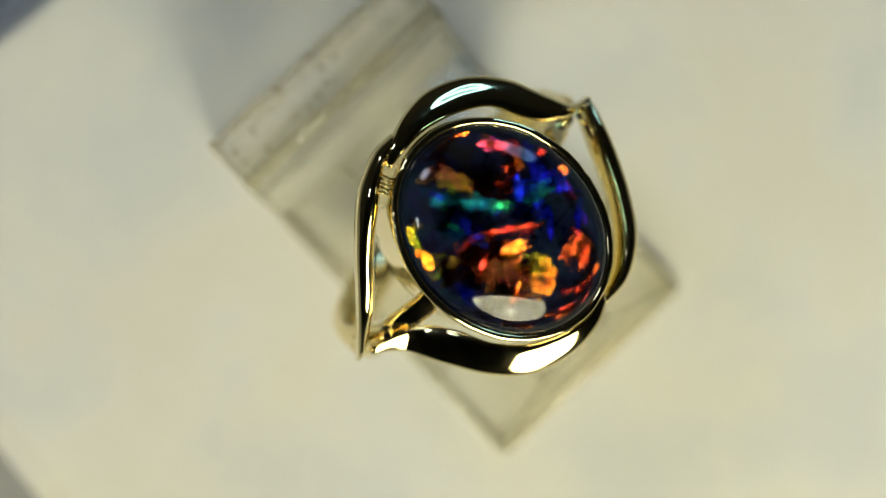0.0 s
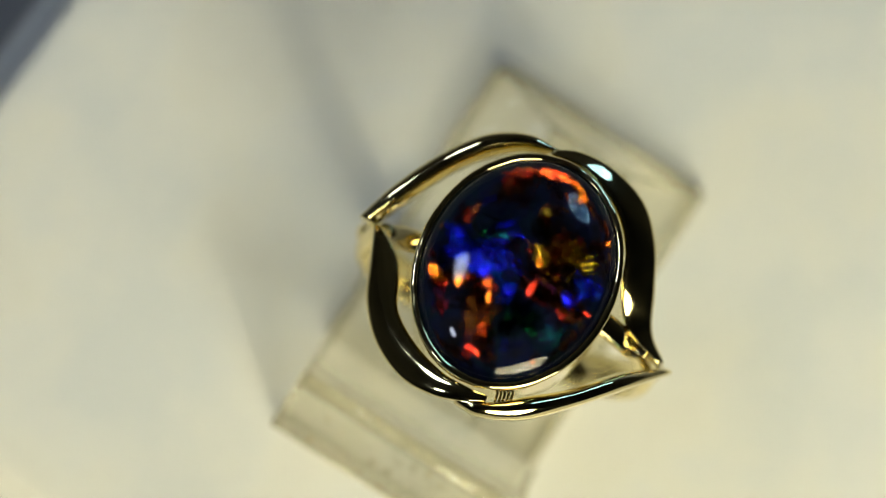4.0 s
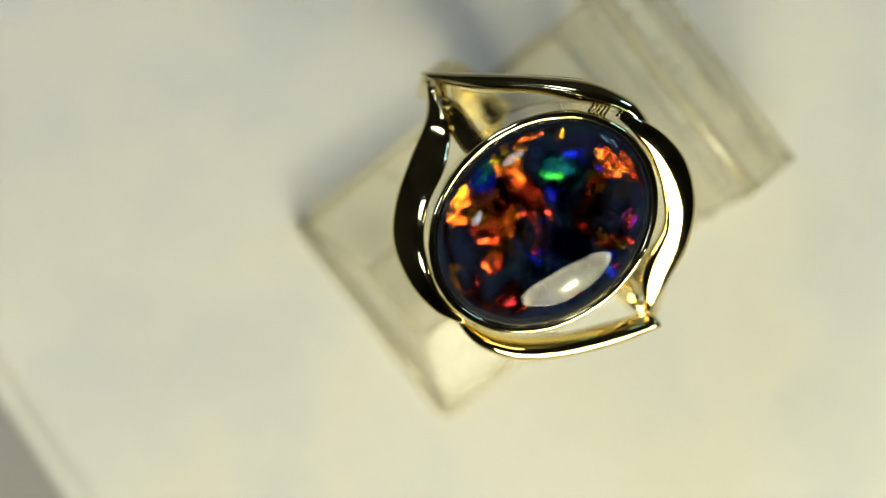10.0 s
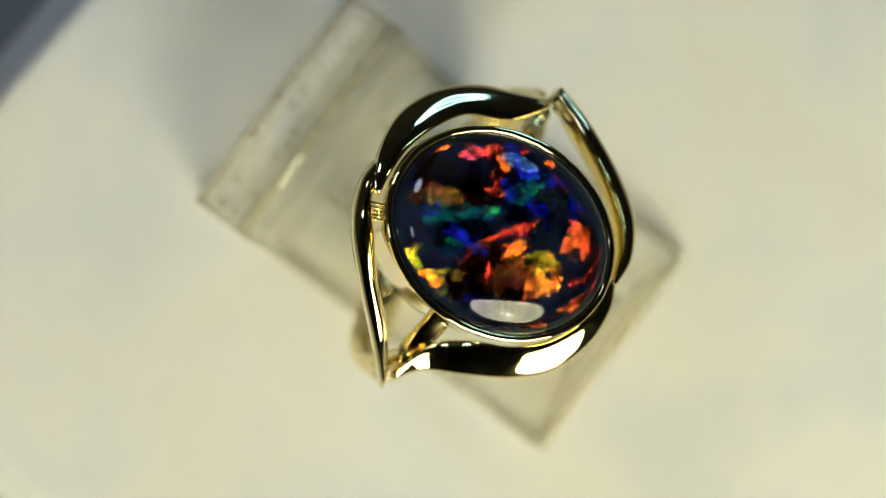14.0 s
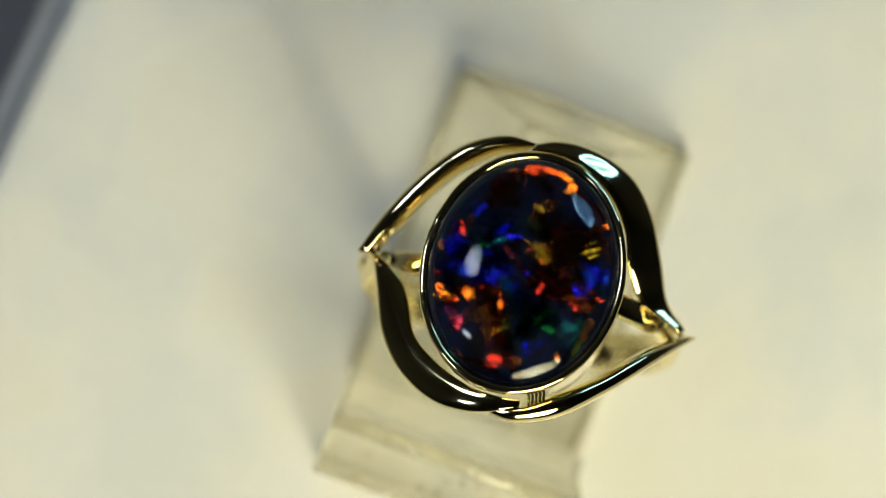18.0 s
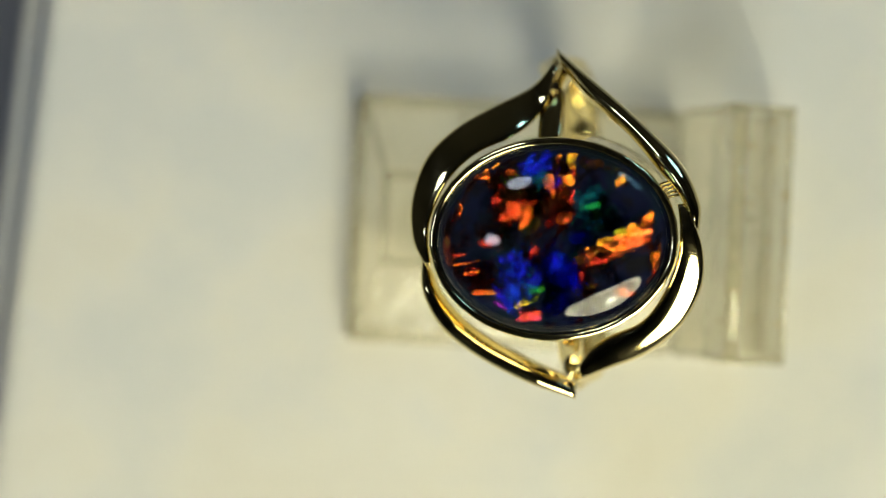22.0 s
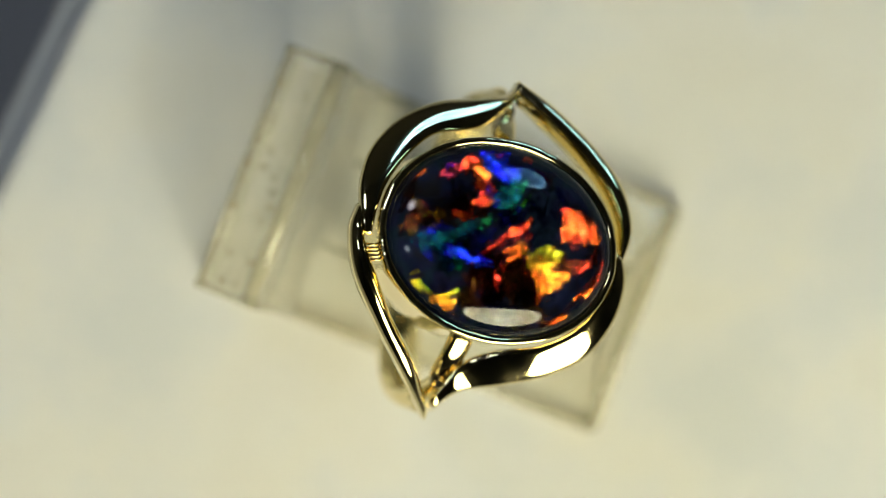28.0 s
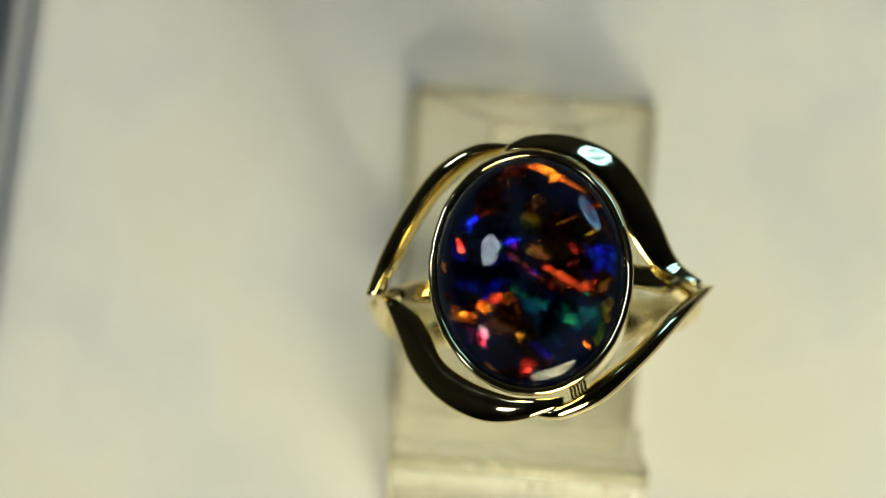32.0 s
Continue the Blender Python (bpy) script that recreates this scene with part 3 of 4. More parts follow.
# seen when the table stands at 52 degrees
flake(orange, -3.40, -2.22, 1.19, 0.60, -50, 52)
flake(red, -2.67, -1.78, 1.49, 0.72, -30, 52)
flake(red, -0.77, -2.39, 1.31, 0.60, 15, 52)
flake(blue, -3.77, -0.87, 1.91, 0.89, 10, 52)
flake(blue, -3.57, 0.18, 1.31, 1.07, 80, 52)
flake(teal, -2.42, -0.44, 1.61, 1.49, 70, 52)
flake(blue, -1.38, 0.09, 1.49, 0.77, 70, 52)
flake(green, -2.15, 0.63, 1.19, 0.36, 80, 52)
flake(blue, 0.22, -1.22, 1.25, 0.89, 20, 52)
flake(teal, 0.60, -2.39, 2.15, 0.77, 25, 52)
flake(blue, 0.37, -3.56, 1.49, 0.60, 10, 52)
flake(fire, -1.77, 4.10, 2.09, 1.31, -10, 52)
flake(fire, -1.78, 4.68, 1.19, 1.01, 0, 52)
flake(red, -1.10, 3.75, 1.19, 0.66, -20, 52)
flake(red, 0.08, 4.81, 1.49, 0.60, 60, 52)
flake(orange, 0.29, 4.24, 1.19, 0.66, 50, 52)
flake(lime, 0.69, 2.07, 1.19, 0.77, -30, 52)
flake(yellow, 1.00, 2.45, 0.89, 0.60, 0, 52)
flake(orange, 1.73, 2.75, 1.61, 0.66, -40, 52)
flake(yellow, 1.56, 2.63, 1.19, 0.42, -50, 52)
flake(red, 1.07, -0.78, 0.72, 0.33, -30, 52)
flake(red, 1.45, 0.39, 0.60, 0.30, -40, 52)
flake(red, 2.09, 0.26, 0.83, 0.30, -45, 52)
flake(olive, 3.52, 2.56, 1.13, 0.95, 50, 52)
flake(green, 3.05, -1.50, 0.48, 0.36, 0, 52)
flake(orange, 3.58, 3.81, 0.42, 0.30, 0, 52)
flake(red, 0.68, 5.71, 1.19, 0.36, 80, 52)
flake(bronze, -0.09, -5.68, 1.19, 0.42, 80, 52)
flake(red, -0.53, 1.32, 0.60, 0.36, 60, 52)
flake(yellow, 0.24, 1.30, 0.54, 0.30, 40, 52)
flake(red, 0.16, 0.05, 0.89, 0.27, 75, 52)
# seen when the table stands at 78 degrees
flake(red, -1.91, 4.96, 1.91, 0.60, -25, 78)
flake(orange, -0.57, 5.46, 1.37, 0.60, -55, 78)
flake(red, -2.59, 4.30, 1.01, 0.42, 10, 78)
flake(orange, 0.71, 4.77, 0.72, 0.30, 80, 78)
flake(blue, -3.52, 0.10, 1.61, 1.07, 80, 78)
flake(blue, -1.94, -0.43, 2.21, 1.49, 0, 78)
flake(blue, -0.82, 0.02, 1.31, 0.89, -60, 78)
flake(blue, -1.26, 0.97, 1.19, 0.48, -10, 78)
flake(blue, -0.27, 1.53, 0.72, 0.30, 80, 78)
flake(blue, 0.06, -1.35, 1.31, 0.72, 30, 78)
flake(red, -1.25, -1.56, 1.07, 0.83, -40, 78)
flake(orange, -1.00, -1.49, 0.60, 0.48, 0, 78)
flake(red, -0.27, -3.60, 1.25, 0.60, 30, 78)
flake(red, -2.15, -1.72, 0.42, 0.21, 0, 78)
flake(bronze, -0.39, -2.44, 2.09, 1.49, 0, 78)
flake(bronze, -3.71, 1.44, 1.07, 0.60, 60, 78)
flake(bronze, 0.97, -0.65, 1.31, 0.72, 0, 78)
flake(red, 1.10, -0.48, 0.72, 0.42, 0, 78)
flake(olive, 2.42, 1.73, 1.91, 1.37, 30, 78)
flake(orange, 1.84, 1.80, 1.01, 0.60, 0, 78)
flake(bronze, 3.00, 0.08, 1.31, 0.77, -60, 78)
flake(yellow, 2.07, 0.23, 0.54, 0.27, 0, 78)
flake(lime, 3.40, 1.75, 1.61, 0.21, -15, 78)
flake(lime, 3.59, 1.40, 1.61, 0.18, -15, 78)
flake(orange, 1.70, 4.98, 1.37, 0.30, 85, 78)
flake(yellow, 2.37, 4.42, 0.60, 0.27, 80, 78)
flake(orange, 3.30, 4.17, 1.13, 0.30, 80, 78)
flake(green, -2.45, 0.97, 0.54, 0.36, 0, 78)
# seen when the table stands at 103 degrees
flake(red, -0.45, 5.63, 1.91, 0.60, -15, 103)
flake(orange, 0.03, 5.70, 1.01, 0.48, -30, 103)
flake(bronze, -2.44, 4.00, 1.61, 0.42, 70, 103)
flake(blue, -2.13, -0.50, 2.68, 1.55, -30, 103)
flake(green, -2.22, 0.78, 0.66, 0.30, 0, 103)
flake(teal, -1.47, 1.16, 0.60, 0.18, 0, 103)
flake(blue, -0.49, 1.56, 0.30, 0.24, 0, 103)
flake(orange, -3.96, -2.16, 1.01, 0.60, -60, 103)
flake(orange, -2.53, -1.90, 0.89, 0.54, 80, 103)
flake(yellow, -2.55, -1.84, 0.48, 0.30, 80, 103)
flake(red, -3.15, -2.44, 0.54, 0.30, 0, 103)
flake(orange, -2.23, -1.62, 0.36, 0.18, 0, 103)
flake(red, -0.64, -2.32, 1.55, 0.39, 80, 103)
flake(orange, -0.71, -2.18, 0.89, 0.27, 80, 103)
flake(bronze, -0.95, -3.48, 2.98, 1.49, 80, 103)
flake(red, -0.17, -4.97, 1.13, 0.48, -30, 103)
flake(olive, 0.84, 1.04, 1.31, 0.83, -70, 103)
flake(orange, 0.89, 0.82, 0.89, 0.42, -75, 103)
flake(olive, 1.78, 0.50, 1.49, 0.42, -60, 103)
flake(lime, 3.09, 2.18, 1.91, 0.12, 8, 103)
flake(lime, 3.25, 1.85, 1.91, 0.15, 8, 103)
flake(lime, 3.41, 1.52, 1.79, 0.12, 8, 103)
flake(red, 3.17, -1.38, 0.48, 0.30, 0, 103)
flake(red, 4.31, -0.60, 0.54, 0.24, -30, 103)
flake(orange, 3.79, 3.43, 0.48, 0.39, 0, 103)
flake(red, 1.12, -0.78, 0.77, 0.42, 60, 103)
flake(blue, 3.00, -0.38, 1.31, 0.60, -40, 103)
flake(blue, 2.25, 0.58, 0.66, 0.42, 0, 103)
flake(bronze, 0.54, 3.92, 1.31, 0.24, -20, 103)
flake(bronze, -3.48, 1.83, 1.01, 0.60, 60, 103)
# seen when the table stands at 130 degrees
flake(orange, 0.66, 5.65, 1.85, 0.42, -12, 130)
flake(orange, 1.43, 4.90, 0.77, 0.54, 60, 130)
flake(yellow, 0.96, 5.55, 0.89, 0.24, -15, 130)
flake(bronze, -0.99, 4.56, 1.67, 0.21, 86, 130)
flake(bronze, -1.45, 4.57, 1.49, 0.18, 88, 130)
flake(bronze, -0.39, 4.72, 1.31, 0.18, 86, 130)
flake(orange, -2.50, 3.88, 0.95, 0.27, 86, 130)
flake(red, -3.66, 1.44, 0.77, 0.45, -60, 130)
flake(blue, -3.08, 2.68, 0.95, 0.60, 60, 130)
flake(teal, -1.53, 1.24, 0.95, 0.30, 25, 130)
flake(blue, -0.93, 1.55, 0.95, 0.42, 10, 130)
flake(blue, 0.29, -0.29, 0.48, 0.30, 0, 130)
flake(blue, 3.71, 0.55, 1.61, 1.19, -20, 130)
flake(orange, -3.59, -2.38, 1.25, 0.48, -5, 130)
flake(yellow, -3.74, -2.23, 0.72, 0.33, 0, 130)
flake(orange, -2.53, -1.95, 0.77, 0.60, 0, 130)
flake(red, -1.94, -1.51, 0.77, 0.30, 35, 130)
flake(bronze, -1.62, -2.86, 2.68, 1.79, 40, 130)
flake(orange, -0.48, -3.60, 1.13, 0.54, 80, 130)
flake(yellow, -0.48, -3.51, 0.60, 0.27, 80, 130)
flake(red, -0.47, -5.35, 0.66, 0.42, 0, 130)
flake(pink, -2.66, -3.59, 0.77, 0.54, -60, 130)
flake(red, 3.06, -1.21, 0.60, 0.36, 0, 130)
flake(red, 3.71, -0.73, 0.95, 0.18, 0, 130)
flake(bronze, 3.77, -1.12, 1.19, 0.54, 0, 130)
flake(green, 2.09, -2.82, 0.83, 0.66, 0, 130)
flake(teal, 3.13, -2.49, 1.61, 1.19, 60, 130)
flake(lime, 3.55, 2.00, 0.95, 0.21, 30, 130)
flake(bronze, 3.24, 3.99, 0.72, 0.42, 0, 130)
flake(orange, 2.84, -4.18, 0.42, 0.24, 0, 130)
flake(red, 0.06, 1.08, 0.42, 0.21, 0, 130)
flake(green, -2.43, 0.73, 0.27, 0.18, 0, 130)
# seen when the table stands at 158 degrees
flake(orange, 0.96, 5.41, 1.85, 0.42, 5, 158)
flake(yellow, 0.85, 5.54, 1.01, 0.24, 0, 158)
flake(orange, 2.68, 4.42, 1.85, 0.30, 0, 158)
flake(yellow, 2.96, 4.17, 0.77, 0.24, 0, 158)
flake(orange, 3.46, 3.27, 1.07, 0.33, 40, 158)
flake(bronze, 2.56, 2.78, 1.01, 0.54, 60, 158)
flake(red, -2.32, 3.21, 1.13, 0.66, 25, 158)
flake(olive, 0.41, 2.50, 1.43, 0.54, -25, 158)
flake(lime, 0.21, 2.78, 0.66, 0.42, -20, 158)
flake(red, 1.89, 2.43, 0.77, 0.30, 40, 158)
flake(red, 2.34, 0.98, 0.89, 0.42, 0, 158)
flake(violet, -0.73, 1.21, 0.60, 0.42, 0, 158)
flake(blue, -1.34, 0.68, 1.07, 0.54, 20, 158)
flake(blue, -0.48, 1.52, 0.54, 0.30, 0, 158)
flake(blue, 0.10, -0.15, 1.13, 0.24, -20, 158)
flake(red, 2.53, 0.03, 1.55, 0.33, 25, 158)
flake(orange, 2.99, -0.03, 0.89, 0.24, 35, 158)
flake(red, 1.59, -0.51, 2.50, 0.60, -5, 158)
flake(bronze, 1.69, -0.97, 1.79, 0.60, 0, 158)
flake(red, 2.98, -1.04, 0.89, 0.66, 70, 158)
flake(olive, 3.89, -0.88, 0.95, 0.45, 80, 158)
flake(green, 2.94, -1.46, 0.42, 0.30, 0, 158)
flake(orange, -1.36, -1.52, 1.07, 0.77, 30, 158)
flake(red, -2.05, -1.59, 1.61, 0.66, 45, 158)
flake(orange, -3.48, -2.49, 1.13, 0.33, 5, 158)
flake(orange, -2.62, -2.03, 0.66, 0.39, 70, 158)
flake(bronze, -1.56, -2.75, 2.68, 1.61, 40, 158)
flake(orange, 2.77, -4.04, 0.60, 0.24, -20, 158)
flake(blue, 0.23, -4.16, 1.25, 0.60, 0, 158)
flake(teal, 0.65, -2.05, 2.38, 1.01, 0, 158)
flake(teal, 2.30, -2.71, 1.79, 1.19, 0, 158)
flake(red, -0.34, -4.93, 0.89, 0.36, -20, 158)
flake(blue, 4.26, 0.20, 1.01, 0.54, -60, 158)
flake(blue, -3.38, 2.47, 0.48, 0.33, 60, 158)
flake(red, 0.06, -0.23, 0.66, 0.18, -10, 158)
# seen when the table stands at 184 degrees
flake(orange, 2.56, 4.59, 2.44, 0.45, 20, 184)
flake(yellow, 3.24, 3.95, 1.49, 0.30, 10, 184)
flake(orange, 1.45, 5.10, 1.07, 0.36, 15, 184)
flake(red, 3.52, 2.62, 1.55, 0.45, 10, 184)
flake(red, 4.34, 2.12, 0.66, 0.27, 0, 184)
flake(red, -2.15, 3.74, 1.37, 0.83, -40, 184)
flake(red, -2.36, 4.30, 0.77, 0.36, -40, 184)
flake(bronze, -0.35, 4.89, 2.09, 0.89, -20, 184)
flake(blue, -1.74, 2.66, 1.91, 1.43, -60, 184)
flake(blue, -1.95, 1.93, 1.31, 1.07, 0, 184)
flake(blue, -4.28, -0.49, 2.21, 0.60, -35, 184)
flake(green, -2.22, 0.77, 0.95, 0.45, -30, 184)
flake(teal, -2.04, 1.28, 0.95, 0.60, -30, 184)
flake(orange, -3.82, 1.82, 0.95, 0.33, 10, 184)
flake(yellow, -3.61, 1.89, 0.45, 0.24, 0, 184)
flake(lime, -3.05, 1.13, 0.66, 0.33, 0, 184)
flake(fire, -1.45, -2.53, 2.15, 1.19, -5, 184)
flake(red, -1.53, -1.92, 1.67, 1.43, 0, 184)
flake(orange, -1.27, -2.29, 1.49, 0.77, 0, 184)
flake(red, -3.09, -2.84, 1.07, 0.39, 5, 184)
flake(bronze, -3.29, -2.06, 1.01, 0.48, 0, 184)
flake(red, 1.45, 0.83, 1.85, 0.45, 20, 184)
flake(red, 1.36, 1.72, 0.89, 0.54, 70, 184)
flake(red, 2.51, 0.14, 2.15, 0.45, 35, 184)
flake(orange, 3.71, -1.00, 1.25, 0.60, 50, 184)
flake(red, 3.78, -0.58, 1.31, 0.54, 20, 184)
flake(blue, 2.25, 0.50, 1.91, 0.60, 25, 184)
flake(violet, 2.96, 0.29, 1.31, 0.42, 20, 184)
flake(red, 0.83, -0.75, 1.07, 0.51, 20, 184)
flake(red, 1.46, -1.21, 0.95, 0.24, 40, 184)
flake(teal, 2.22, -2.49, 0.95, 0.48, 0, 184)
flake(teal, 1.27, -2.46, 2.09, 1.31, 0, 184)
flake(orange, -0.38, -5.47, 0.95, 0.42, 30, 184)
flake(green, -0.44, -5.81, 0.45, 0.30, 0, 184)
flake(red, -1.01, -5.38, 0.66, 0.30, 30, 184)
flake(orange, 1.07, -5.44, 0.42, 0.33, 0, 184)
flake(orange, 2.94, -4.32, 0.30, 0.15, 0, 184)
flake(bronze, 2.33, 3.23, 1.79, 0.89, 0, 184)
# seen when the table stands at 211 degrees
flake(orange, 3.58, 3.60, 0.66, 0.45, 0, 211)
flake(orange, 3.75, 1.91, 0.54, 0.24, -20, 211)
flake(red, 2.98, 2.37, 0.95, 0.39, -20, 211)
flake(red, 2.04, 2.51, 0.66, 0.39, 0, 211)
flake(orange, 1.93, 4.80, 0.66, 0.24, 80, 211)
flake(red, 2.57, 1.21, 0.83, 0.60, -30, 211)
flake(blue, 4.07, 0.43, 1.61, 1.19, 20, 211)
flake(teal, 3.19, 0.26, 1.31, 1.19, 0, 211)
flake(orange, 3.11, -0.16, 1.25, 0.77, 70, 211)
flake(yellow, 3.26, -0.13, 0.77, 0.27, 75, 211)
flake(red, 2.59, -0.62, 1.31, 0.83, 20, 211)
flake(bronze, 1.96, -0.43, 2.09, 1.79, 50, 211)
flake(red, 3.45, -1.21, 0.95, 0.45, 20, 211)
flake(red, 0.96, 0.06, 0.54, 0.39, 60, 211)
flake(red, 1.63, -0.80, 0.95, 0.54, 50, 211)
flake(teal, 2.26, -2.19, 1.61, 0.60, 0, 211)
flake(green, 1.97, -2.24, 1.31, 0.39, 0, 211)
flake(teal, 1.24, -2.37, 2.09, 1.31, 0, 211)
flake(blue, -1.39, 2.07, 1.91, 1.67, 70, 211)
flake(blue, -2.66, 2.19, 1.79, 1.49, 70, 211)
flake(blue, -1.27, -0.23, 1.61, 0.83, 80, 211)
flake(teal, -2.15, 1.17, 1.13, 0.83, 60, 211)
flake(green, -2.56, 0.89, 1.07, 0.54, 20, 211)
flake(lime, -3.33, 1.62, 1.31, 0.39, 10, 211)
flake(red, -3.93, 1.32, 1.43, 0.60, 0, 211)
flake(pink, -4.13, 1.36, 1.19, 0.36, 0, 211)
flake(fire, -0.71, -3.01, 2.74, 0.95, 0, 211)
flake(yellow, -0.15, -3.07, 1.85, 0.42, 10, 211)
flake(red, -1.18, -2.79, 1.91, 0.42, 0, 211)
flake(lime, -0.03, -2.89, 0.66, 0.24, 0, 211)
flake(orange, -1.01, 4.60, 1.55, 0.12, 0, 211)
flake(orange, -1.54, 4.42, 1.61, 0.15, 0, 211)
flake(orange, -2.69, 3.93, 1.85, 0.21, -8, 211)
flake(red, -0.57, 5.06, 1.31, 0.12, -3, 211)
flake(red, -1.95, -1.55, 0.60, 0.27, 80, 211)
flake(orange, -1.11, -5.46, 1.13, 0.39, 70, 211)
flake(bronze, -0.12, -5.00, 1.49, 0.36, 85, 211)
flake(blue, -2.18, -1.14, 0.95, 0.54, 80, 211)
flake(violet, 4.01, -2.22, 0.66, 0.24, -20, 211)
# seen when the table stands at 238 degrees
flake(orange, 3.65, 3.24, 1.07, 0.36, -65, 238)
flake(yellow, 3.90, 3.27, 0.45, 0.30, 0, 238)
flake(yellow, 4.25, -0.58, 0.95, 0.24, 80, 238)
flake(yellow, 4.06, -1.21, 0.89, 0.60, 80, 238)
flake(lime, 4.22, -1.20, 0.66, 0.30, 0, 238)
flake(orange, 3.17, -1.14, 0.77, 0.57, 0, 238)
flake(red, 2.50, -1.32, 0.66, 0.27, 80, 238)
flake(blue, 3.88, 0.78, 1.61, 1.01, 20, 238)
flake(orange, 1.36, 1.15, 1.55, 0.48, 75, 238)
flake(red, 1.68, 1.75, 1.61, 1.07, 30, 238)
flake(bronze, 2.30, 1.72, 2.09, 1.67, 0, 238)
flake(red, 2.30, 2.83, 0.77, 0.54, 60, 238)
flake(red, 1.27, 2.51, 1.25, 0.39, 40, 238)
flake(red, 0.19, 3.16, 1.55, 0.45, 35, 238)
flake(red, -0.02, 3.55, 0.95, 0.39, 20, 238)
flake(red, 2.06, -0.72, 1.25, 0.83, 0, 238)
flake(orange, 1.12, -0.75, 0.95, 0.39, 20, 238)
flake(red, 1.59, -0.74, 1.31, 0.66, 0, 238)
flake(red, -0.47, 0.83, 1.25, 0.39, 65, 238)
flake(red, -0.09, 1.02, 0.30, 0.24, 0, 238)
flake(teal, 2.11, -2.13, 2.09, 1.49, 40, 238)
flake(green, 1.74, -2.33, 1.31, 0.39, 30, 238)
flake(yellow, 2.96, -3.86, 0.77, 0.36, 70, 238)
flake(fire, 0.05, -4.30, 2.15, 0.83, 30, 238)
flake(yellow, 0.29, -4.52, 1.31, 0.83, 40, 238)
flake(orange, 0.72, -5.11, 1.55, 0.57, 80, 238)
flake(orange, -0.54, -3.66, 1.91, 0.36, 15, 238)
flake(lime, 0.22, -3.73, 0.95, 0.45, 40, 238)
flake(red, -1.88, -5.36, 0.66, 0.21, 85, 238)
flake(orange, -2.57, 3.73, 1.55, 0.21, 15, 238)
flake(red, -1.31, 4.13, 1.61, 0.12, 20, 238)
flake(red, -1.65, 4.08, 1.31, 0.12, 20, 238)
flake(blue, -3.19, 2.64, 1.61, 0.60, -30, 238)
flake(violet, -3.46, 2.89, 0.95, 0.36, -20, 238)
flake(blue, -2.02, 0.99, 1.01, 0.83, 0, 238)
flake(green, -2.59, 0.70, 0.45, 0.30, 0, 238)
flake(pink, -3.97, 1.30, 1.25, 0.45, -10, 238)
flake(red, -2.96, -3.71, 1.25, 0.45, 15, 238)
flake(bronze, 4.02, -2.69, 1.01, 0.27, 0, 238)
flake(yellow, 4.13, 2.78, 0.45, 0.27, 70, 238)
# seen when the table stands at 265 degrees
flake(orange, 3.75, 2.45, 2.15, 0.77, 70, 265)
flake(yellow, 4.03, 2.18, 1.31, 0.48, 70, 265)
flake(orange, 3.26, 3.04, 0.77, 0.45, 0, 265)
flake(orange, 3.55, -0.67, 1.31, 0.83, 20, 265)
flake(yellow, 3.97, -0.87, 1.31, 0.60, 0, 265)
flake(orange, 2.93, -0.91, 1.07, 0.45, -30, 265)
flake(lime, 4.27, -0.54, 0.66, 0.45, 0, 265)
flake(yellow, 2.89, 0.36, 1.25, 0.45, 80, 265)
flake(red, 2.09, -0.73, 1.61, 0.66, -20, 265)
flake(red, 1.78, -1.05, 0.66, 0.45, 0, 265)
flake(red, 1.00, 0.10, 0.77, 0.39, 0, 265)
flake(bronze, 1.50, -0.17, 2.68, 1.61, 0, 265)
flake(red, 0.40, -0.77, 0.33, 0.27, 0, 265)
flake(red, 1.43, 2.59, 1.25, 0.45, 15, 265)
flake(orange, 1.11, 2.47, 0.66, 0.30, 0, 265)
flake(red, 0.52, 3.67, 0.72, 0.39, -40, 265)
flake(red, 0.13, 4.67, 0.66, 0.18, -80, 265)
flake(red, -1.73, 4.06, 0.77, 0.54, 60, 265)
flake(pink, -1.96, 4.15, 0.66, 0.45, 0, 265)
flake(teal, 4.25, 0.10, 1.61, 0.83, 70, 265)
flake(blue, 1.54, -3.88, 1.07, 0.57, 10, 265)
flake(green, 1.71, -2.21, 1.61, 0.66, 0, 265)
flake(teal, 1.72, -2.63, 2.09, 1.31, 0, 265)
flake(yellow, 2.96, -4.21, 0.66, 0.24, 80, 265)
flake(orange, 3.91, -2.65, 1.07, 0.30, 20, 265)
flake(red, 3.61, -3.39, 0.66, 0.24, 20, 265)
flake(fire, 0.19, -5.06, 1.61, 1.01, -50, 265)
flake(yellow, 0.61, -4.84, 0.83, 0.60, -60, 265)
flake(orange, -0.56, -4.97, 1.07, 0.66, -30, 265)
flake(red, -0.63, -4.49, 1.91, 0.21, -10, 265)
flake(pink, -2.98, -3.54, 0.83, 0.39, 75, 265)
flake(violet, -3.13, -3.69, 0.66, 0.45, 80, 265)
flake(red, -3.14, -1.96, 0.60, 0.39, 60, 265)
flake(bronze, -2.71, -1.54, 0.77, 0.42, 0, 265)
flake(blue, -4.42, -0.99, 1.07, 0.66, 70, 265)
flake(red, -4.29, -1.31, 0.45, 0.18, 20, 265)
